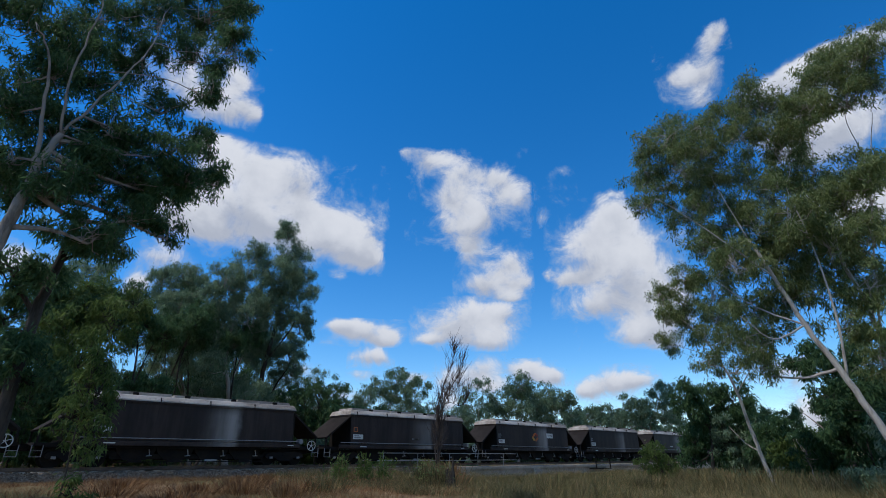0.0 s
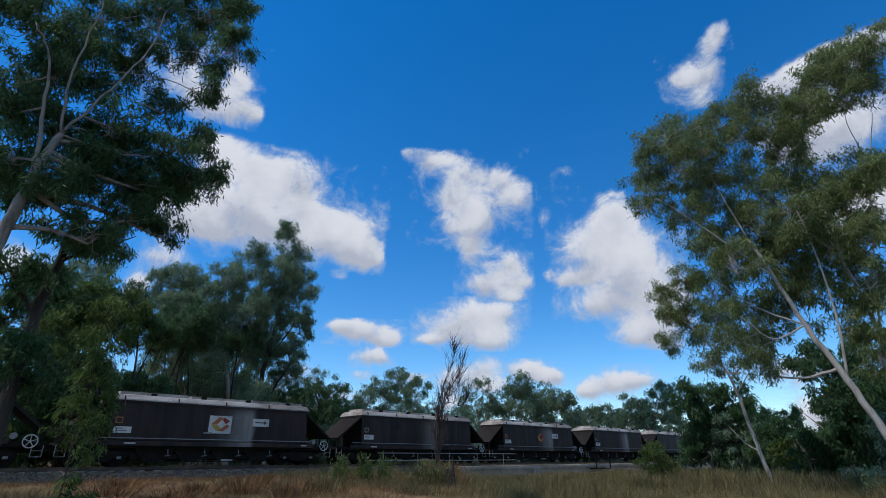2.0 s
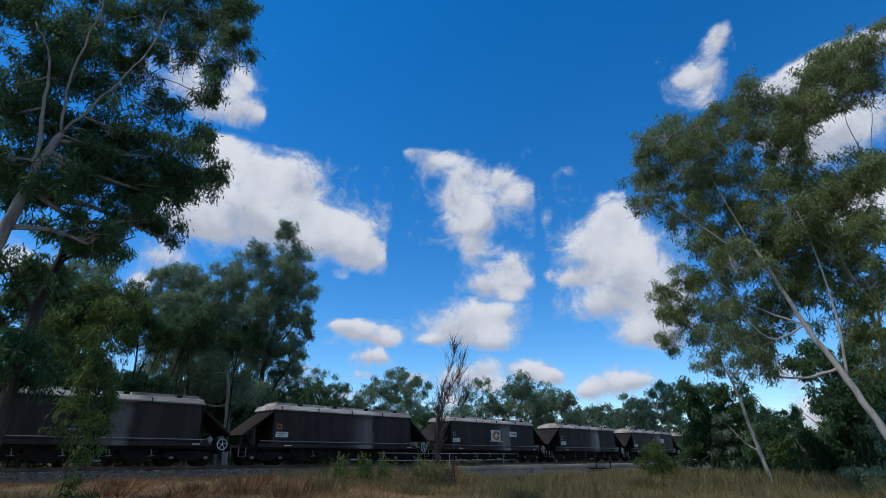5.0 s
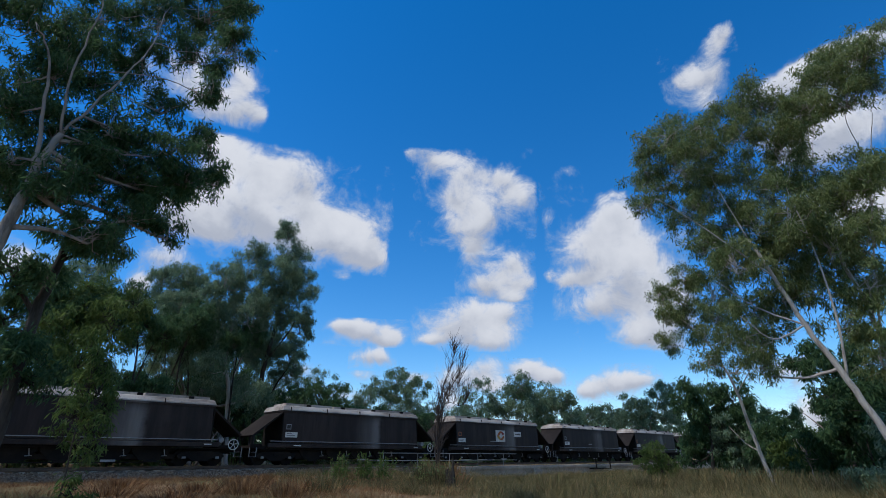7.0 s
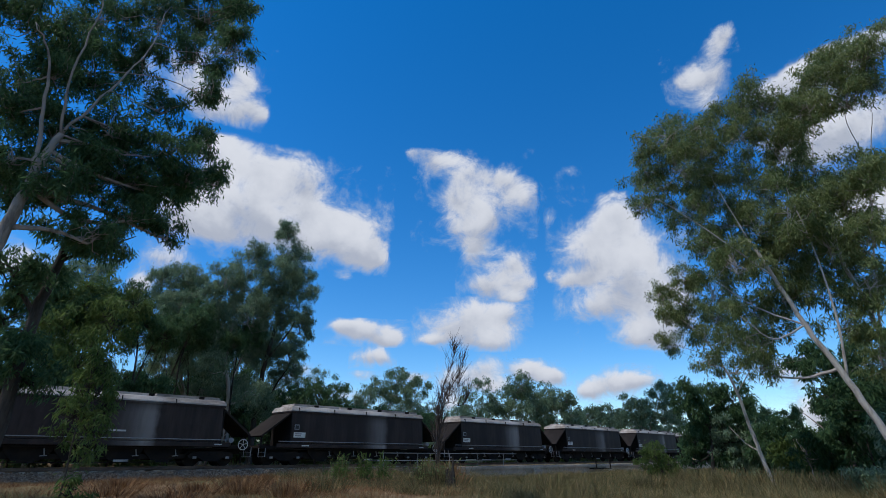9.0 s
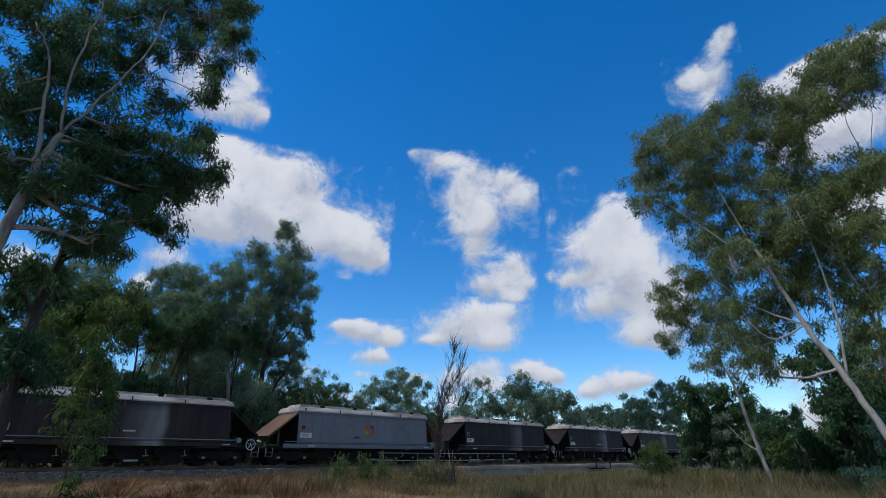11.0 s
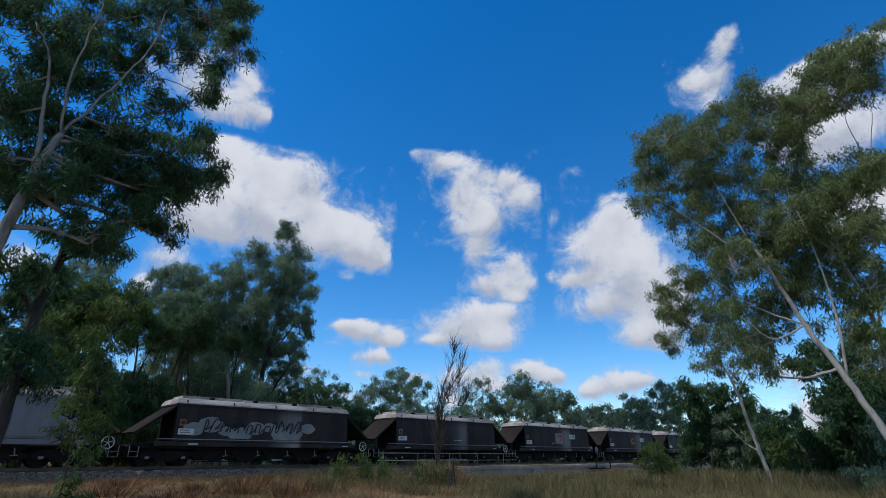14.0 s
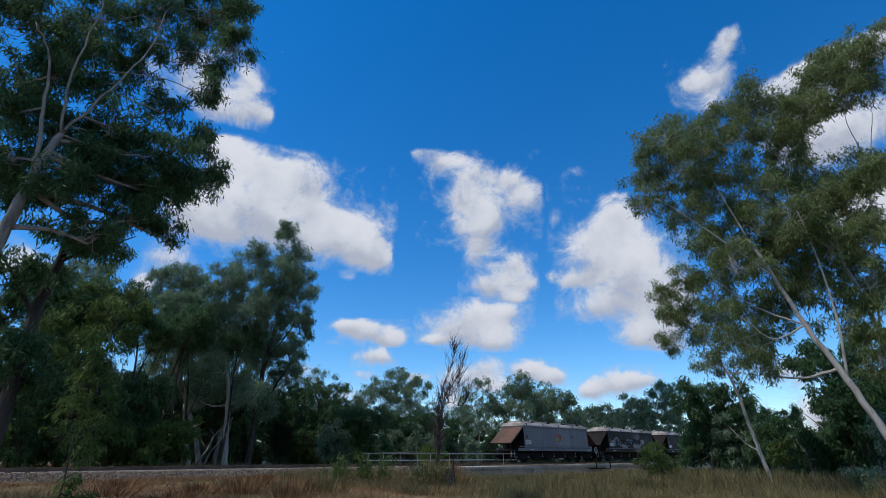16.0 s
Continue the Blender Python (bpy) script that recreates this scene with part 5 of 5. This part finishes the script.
# undergrowth before the trunks
for i in range(7):
    off = -41 + 2.3 * i + 0.5 * math.sin(2.0 * i)
    p = bearing(off, (37.6 + 1.1 * (i % 3)) / math.sin(radians(HEADING - off)))
    tagged(copy_thing(shrubs[(2, 3)[i % 2]], pose(*p, 0, 0, 83 * i)), "leafy green shrub before the dark trunks")

for i, (off, far) in enumerate(((-27, 60), (-24.5, 62), (-22.5, 60), (-20.5, 64), (-29, 58), (-33, 54))):
    tagged(copy_thing(shrubs[3 if i % 2 else 1], pose(*bearing(off, far), 0, 0, 53 * i)), "tall dark green shrub behind the railway")

thicket = tree(lump(47, 8.5, 3.6, 16), 0.09, LEAF_DEEP, BARK_DARK, "tall dark green thicket in the woods behind the railway", 15000, (0.27, 0.08), 0.5, 30, 97, "shrub", "scrub along the railway")
tagged(thicket, category="shrub")
for i in range(10):
    m = pose(*bearing(-31 + 1.9 * i + 0.8 * math.sin(3.0 * i), 57 + 5 * (i % 3)), 0, 0, 67 * i)
    if i:
        copy_thing(thicket, m)
    else:
        thicket.matrix_basis = m

# taller trees that close the woods behind
for i, (key, off, far) in enumerate((("c", -44, 50), ("d", -37, 56), ("d", -28.0, 60), ("f", -25, 70),
                                     ("f", -22.5, 56))):
    tagged(copy_thing(grown[key], pose(*bearing(off, far), 0, 0, 70 + 47 * i)), "gum tree in the dark woods behind the railway")
for i, (key, off, far) in enumerate((("g", -17, 100), ("h", -13, 122), ("j", -9, 128), ("i", -5, 110), ("k", -2, 125), ("h", 1.5, 135), ("g", 4.5, 118), ("k", 11, 140), ("j", 14.5, 150), ("h", 17.5, 160), ("k", 20, 150), ("j", 23, 170))):
    tagged(copy_thing(grown[key], pose(*bearing(off, far), 0, 0, 30 + 61 * i)), "gum tree in the open woods beyond the railway")
for i, (key, off, far) in enumerate((("n", 36.5, 56), ("n", 32.3, 72), ("r", 41, 60), ("n", 27.3, 66))):
    tagged(copy_thing(grown[key], pose(*bearing(off, far), 0, 0, 30 + 101 * i)), "shaded bushy gum tree in the long grass")


slim = dict(base=(0, 0, 0), trunk=[(0, 0, 0), (0.2, 0.1, 3.5), (0.3, 0.4, 7.0), (0.9, 0.5, 10.5)],
            limbs=[[(0.2, 0.1, 3.5), (-0.8, 0.2, 6.0), (-1.3, 0.5, 8.5)], [(0.3, 0.4, 7.0), (1.2, 0.2, 9.0), (1.8, 0.0, 10.5)]],
            lobes=[(1.0, 0.5, 11.3, 1.2, 0.8), (-1.3, 0.5, 9.2, 1.2, 0.8), (1.9, 0.0, 10.6, 1.1, 0.7), (0.2, -0.6, 10.2, 1.0, 0.7), (0.5, 1.3, 9.4, 1.2, 0.7)])
first = tree(slim, 0.095, LEAF_DEEP, BARK_DARK, "slim dark-trunked gum tree behind the railway", 7000, (0.24, 0.06), 0.5, 34, 81)
for i, (off, far) in enumerate(((-36.5, 41), (-33, 43), (-30.5, 42), (-29, 45), (-27, 44), (-25.2, 47), (-38.5, 43), (-31.6, 49), (-22, 46))):
    m = pose(*bearing(off, far), (i % 3 - 1) * 3, (i % 2) * 5, 97 * i)
    if i:
        copy_thing(first, m)
    else:
        first.matrix_basis = m


# ---- plants by the track ----
def loose(name, label, category, x, y):
    root = tagged(new(name), label, category)
    root.location = (x, y, float(land(x, y)) - 0.03)
    return root


def dead_sapling(x, y):
    root = loose("dead_sapling", "leafless dark sapling with upright thin branches", "tree", x, y)
    g = np.random.default_rng(4)
    for s in range(4):
        top = np.array((0.75 + 0.15 * s + g.normal() * 0.15, -0.72 - 0.15 * s + g.normal() * 0.15, 7.5 - 0.9 * s))
        path = smooth_path([(0.1 * s - 0.1, 0.05 * s, 0), (-0.1 + 0.12 * s, 0.05, 2.2), (0.0 + 0.15 * s, -0.05, 4.2), top * (0.8, 0.8, 0.85), top], 4, 0.03, g)
        r = [0.042 * (1 - 0.85 * i / (len(path) - 1)) for i in range(len(path))]
        v, f = tube_data(path, r, 7)
        new("stem", data_mesh("stem", v, f, BARK_DEAD, True)).parent = root
        tv, tf = [], []
        for i in range(120):
            j = int(g.integers(3, len(path) - 1))
            a = np.array(path[j])
            ln = g.uniform(0.5, 1.5)
            d = unit(np.array((0.12 + g.normal() * 0.3, -0.1 + g.normal() * 0.3, 1.0)))
            b, c = a + d * ln * 0.5 + g.normal(size=3) * 0.05, a + d * ln + g.normal(size=3) * 0.08
            for q, ra in (([a, b, c], (0.010, 0.007, 0.004)), ([b, b + (c - b) * 0.6 + g.normal(size=3) * 0.15], (0.008, 0.004))):
                v, f = tube_data(q, ra, 4)
                o = len(tv)
                tv.extend(v)
                tf.extend([tuple(k + o for k in u) for u in f])
        tagged(new("branchwork", data_mesh("branchwork", tv, tf, BARK_DEAD)), "thin bare twigs", kind="stuff").parent = root


dead_sapling(21.0, 22.1)


def fallen_branch(x, y, top, radius, seed):
    g = np.random.default_rng(seed)
    root = loose("dead_branch", "pale bare dead branch leaning among the trees", "branch", x, y)
    t = np.array(top, float)
    path = smooth_path([(0, 0, 0), t * 0.35 + g.normal(size=3) * 0.1, t * 0.7 + g.normal(size=3) * 0.15, t], 4, 0.03, g)
    v, f = tube_data(path, [radius * (1 - 0.7 * i / (len(path) - 1)) for i in range(len(path))], 7)
    new("stem", data_mesh("stem", v, f, BARK_GREY, True)).parent = root
    for i in range(3):
        a = np.array(path[len(path) // 3 + 2 * i])
        e = a + t * 0.25 + g.normal(size=3) * 0.5
        v, f = tube_data([a, (a + e) / 2 + g.normal(size=3) * 0.08, e], [radius * 0.4, radius * 0.25, radius * 0.1], 5)
        new("side_branch", data_mesh("side_branch", v, f, BARK_GREY, True)).parent = root


for i, (off, far, top, radius) in enumerate(((-24.6, 44, (-1.0, 0.4, 4.4), 0.2), (-24.2, 43.5, (1.6, -0.8, 3.0), 0.09), (-23.4, 43, (1.2, -1.0, 3.4), 0.07),
                                             (-35.2, 40, (0.9, -0.3, 4.2), 0.1), (-34.6, 41, (0.5, 0.2, 3.6), 0.07), (33.5, 38, (0.6, 0.5, 2.6), 0.04))):
    fallen_branch(*bearing(off, far)[:2], top, radius, 120 + i)


def blade_quads(g, xy, height, width, lean=0.55):
    k = len(xy)
    z = land(xy[:, 0], xy[:, 1]) - 0.03
    base = np.column_stack([xy, z])
    a = g.uniform(0, 6.28, k)
    side = np.column_stack([np.cos(a), np.sin(a), np.zeros(k)]) * width[:, None]
    tip = base + np.column_stack([g.normal(size=k) * lean, g.normal(size=k) * lean, np.ones(k)]) * height[:, None]
    return np.stack([base - side, base + side, tip + side * 0.25, tip - side * 0.25], axis=1)


def grass(name, label, material, count, inside, box4, low, high, seed, clumps=0.35):
    """Blades over a stretch of ground, thick in some places and thin in others."""
    g = np.random.default_rng(seed)
    xy = g.uniform((box4[0], box4[2]), (box4[1], box4[3]), (count * 3, 2))
    heart = g.uniform((box4[0], box4[2]), (box4[1], box4[3]), (420, 2))
    pick = heart[g.integers(0, len(heart), count * 3)] + g.normal(size=(count * 3, 2)) * 0.35
    xy = np.where(g.random((count * 3, 1)) < clumps, pick, xy)
    xy = xy[inside(xy[:, 0], xy[:, 1])][:count]
    k = len(xy)
    patch = 0.5 + 0.5 * np.sin(xy[:, 0] * 0.9 + 1.3 * np.sin(xy[:, 1] * 0.7)) * np.sin(xy[:, 1] * 1.1 + xy[:, 0] * 0.3)
    h = (low + (high - low) * patch * g.uniform(0.3, 1.0, k)) * g.uniform(0.6, 1.2, k)
    q = blade_quads(g, xy, h, g.uniform(0.003, 0.009, k))
    tagged(new(name, quads_mesh(name, q, material)), label, "grass", kind="stuff")


grass("dry_grass", "rusty brown dry grass on the rail bank", GRASS_RUST, 70000, lambda x, y: (x * x + y * y > 19 ** 2) & (x < 21 - 0.15 * (y - 20)), (-14, 21, 17, 29.35), 0.10, 0.34, 31)
grass("long_grass", "tall straw and green grass beside the railway", GRASS_STRAW, 190000, lambda x, y: (x * x + y * y > 19 ** 2) & (y < 28.8) & (x > 16 - 0.2 * (y - 17)), (12, 62, 1.0, 28.8), 0.25, 0.85, 32)
grass("scrub_grass", "brown grass under the woods behind the track", GRASS_STRAW, 40000, lambda x, y: y > 33.9, (-15, 90, 33.9, 48), 0.15, 0.5, 33)


def tuft(name, label, x, y, material, count, height, spread, seed, leafy=None):
    root = loose(name, label, "plant", x, y)
    g = np.random.default_rng(seed)
    xy = g.normal(size=(count, 2)) * spread * 0.45
    z = np.zeros(count)
    base = np.column_stack([xy * 0.85, z])
    tip = np.column_stack([xy * 1.2 + g.normal(size=(count, 2)) * 0.08, height * g.uniform(0.45, 1.0, count)])
    a = g.uniform(0, 6.28, count)
    side = np.column_stack([np.cos(a), np.sin(a), z]) * 0.014
    q = np.stack([base - side, base + side, tip + side * 0.3, tip - side * 0.3], axis=1)
    new("grass_clump", quads_mesh("grass_clump", q, material)).parent = root
    if leafy:
        k = 14 * min(count, 30)
        t = g.uniform(0.25, 1.0, (k, 1))
        j = g.integers(0, count, k)
        c = base[j] * (1 - t) + tip[j] * t
        new("foliage", quads_mesh("foliage", leaf_quads(g, c, 0.2, 0.06, -0.5), leafy)).parent = root


tuft("grass_tuft", "tall dry straw-coloured grass tuft by the ballast", 13.2, 21.2, GRASS_STRAW, 260, 0.8, 1.1, 51)
tuft("grass_tuft", "tall dry straw-coloured grass tuft by the ballast", 12.3, 21.9, GRASS_RUST, 260, 0.7, 1.2, 52)
tuft("weed", "upright green roadside weed", 15.75, 23.75, GRASS_STRAW, 26, 1.55, 0.5, 53, LEAF_FRESH)
tuft("weed", "upright green roadside weed", 16.8, 23.05, GRASS_STRAW, 26, 1.6, 0.5, 54, LEAF_FRESH)
tuft("weed", "upright green roadside weed", 17.6, 22.6, GRASS_STRAW, 20, 1.45, 0.4, 55, LEAF_FRESH)
tuft("grass_tuft", "big straw and green clump under the dead sapling", 19.8, 21.4, GRASS_STRAW, 700, 1.35, 1.2, 56, LEAF_OLIVE)
tuft("grass_tuft", "brown dead brush under the dead sapling", 21.2, 21.5, GRASS_RUST, 400, 1.2, 1.0, 57)

for i, (x, y, high, wide) in enumerate(((9.9, 21.6, 0.55, 1.0), (8.3, 22.2, 0.5, 1.1), (7.0, 20.6, 0.4, 1.2), (11.1, 20.4, 0.6, 0.9), (5.4, 22.6, 0.4, 1.0), (10.7, 23.6, 0.55, 1.0), (12.0, 24.6, 0.5, 0.8), (6.2, 24.8, 0.4, 1.0))):
    tuft("grass_tuft", "low rusty brown dry grass tuft on the bank", x, y, GRASS_RUST, 420, high, wide, 130 + i)
for i, (off, far, high) in enumerate(((24.5, 34, 1.1), (27.0, 31, 1.0), (30.5, 30, 1.2), (34.5, 29, 1.0), (38.0, 28, 1.1), (20.0, 31, 0.9), (16.0, 30, 0.8), (11.0, 29, 0.8), (41.0, 27, 0.9))):
    tuft("grass_tuft", "tall seeding straw grass clump in the verge", *bearing(off, far)[:2], GRASS_STRAW, 520, high, 2.2, 150 + i)


def stump(x, y):
    """A broken dark stump with a ragged top and spreading root flare."""
    root = loose("tree_stump", "dark broken tree stump beside the grass clump", "stump", x, y)
    g = np.random.default_rng(77)
    bm = bmesh.new()
    n, rings = 14, []
    for z, r in ((0.0, 0.42), (0.12, 0.3), (0.45, 0.24), (0.8, 0.22)):
        ring = []
        for i in range(n):
            a = 2 * math.pi * i / n
            rr = r * (1 + 0.14 * math.sin(3 * a + z) + 0.08 * g.normal())
            top = 0.22 * g.normal() if z > 0.7 else 0.0
            ring.append(bm.verts.new((rr * math.cos(a), rr * math.sin(a), z + top)))
        rings.append(ring)
    for p, q in zip(rings, rings[1:]):
        for i in range(n):
            bm.faces.new((p[i], p[(i + 1) % n], q[(i + 1) % n], q[i]))
    mid = bm.verts.new((0, 0, 0.6))
    for i in range(n):
        bm.faces.new((rings[-1][i], rings[-1][(i + 1) % n], mid))
    part("trunk", bm, BARK_DARK, root)


stump(20.15, 20.25)


def pale_apron():
    """A worn patch of pale gravel below the bridge end."""
    g = np.random.default_rng(5)
    bm = bmesh.new()
    n, rings = 40, []
    for f in (1.0, 0.7, 0.35):
        rings.append([])
        for i in range(n):
            a = 2 * math.pi * i / n
            r = f * (1 + 0.12 * math.sin(3 * a) + 0.05 * g.normal())
            x, y = 19.6 + 4.6 * r * math.cos(a), 26.2 + 1.1 * r * math.sin(a)
            rings[-1].append(bm.verts.new((x, y, float(land(x, y)) + (0.1 if f < 1 else -0.05))))
    for p, q in zip(rings, rings[1:]):
        for i in range(n):
            bm.faces.new((p[i], p[(i + 1) % n], q[(i + 1) % n], q[i]))
    bm.faces.new(rings[-1])
    structure("gravel_apron", bm, GRAVEL, "worn pale gravel patch below the bridge end", "ground")


pale_apron()

# leafy bush that stands before the bridge, and others in the grass
b = tree(lump(61, 2.3, 1.5, 10), 0.04, LEAF_FRESH, BARK_DARK, "bright green leafy bush beside the bridge", 5600, (0.15, 0.055), 0.3, 26, 61, "bush", "bushes in the grass")
tagged(b, category="bush")
b.location = (*bearing(21.6, 40)[:2], -0.1)
for i, (off, far, up) in enumerate(((40.6, 34, 0.0), (38.0, 38, 0.1), (33.5, 40, -0.3), (28.5, 44, 0.0))):
    x, y, z = bearing(off, far)
    tagged(copy_thing(shrubs[(i * 3) % 4], pose(x, y, z + up * 0.5, 0, 0, 77 * i)), "dark green shrub in the long grass")

grey = tree(lump(63, 1.0, 1.0, 8), 0.03, LEAF_BLUE, BARK_GREY, "low grey-green bush in the long grass", 3600, (0.12, 0.05), 0.26, 24, 63, "bush", "bushes in the grass")
tagged(grey, category="bush")
grey.location = bearing(37.0, 27.5)
tagged(copy_thing(grey, pose(*bearing(39.2, 28.5), 0, 0, 120)), "low grey-green bush in the long grass")

# slender young gum on the bank
young = dict(base=(3.25, 18.7, float(land(3.25, 18.7))), trunk=[(0, 0, 0), (0.03, -0.03, 0.9), (0.0, -0.02, 1.9), (0.06, -0.05, 3.2), (0.0, 0.0, 4.2)],
             limbs=[[(0.0, -0.02, 1.9), (0.35, -0.05, 2.5), (0.7, -0.1, 2.75)], [(0.03, -0.03, 0.9), (0.3, -0.1, 1.2)]],
             lobes=[(0.75, -0.1, 2.9, 0.4, 0.16), (0.1, -0.1, 2.6, 0.3, 0.25), (0.4, -0.05, 1.5, 0.36, 0.3), (0.2, -0.1, 0.6, 0.36, 0.35), (0.3, -0.1, 3.3, 0.45, 0.4), (0.1, -0.1, 4.2, 0.5, 0.4), (0.6, 0.0, 2.1, 0.3, 0.25), (0.45, -0.1, 0.25, 0.35, 0.2)]
             + [(-0.03, 0.0, 3.38, 0.46, 0.41), (0.58, -0.09, 2.84, 0.45, 0.4), (-0.28, -0.29, 2.7, 0.43, 0.39), (-0.18, 1.02, 4.23, 0.42, 0.38), (0.26, 0.14, 3.83, 0.47, 0.42), (-0.2, 0.6, 2.12, 0.4, 0.36), (0.23, -0.7, 2.25, 0.37, 0.33)])
tree(young, 0.03, LEAF_FRESH, BARK_DARK, "slender young gum with long fresh leaves", 5200, (0.19, 0.036), 0.24, 20, 71, density=1.0)


# ---- movement ----
TRAVEL = [(0.0, -310.15), (1.5, -275.95), (3.5, -230.5), (7.0, -151.15), (9.0, -105.9), (12.5, -27.0), (14.5, 17.8), (16.0, 51.2)]


def motions():
    for k, wagon in enumerate(train):
        walk(wagon, [(t, pose(x + WAGON_PITCH * k, TRACK_Y, RAIL_TOP)) for t, x in TRAVEL])
    for ob, facing, way in cloud_rows:
        walk(ob, [(t, Matrix.Translation(way * (t / 16.0 - 0.5)) @ facing) for t in (0.0, 4.0, 8.0, 12.0, 16.0)])


motions()
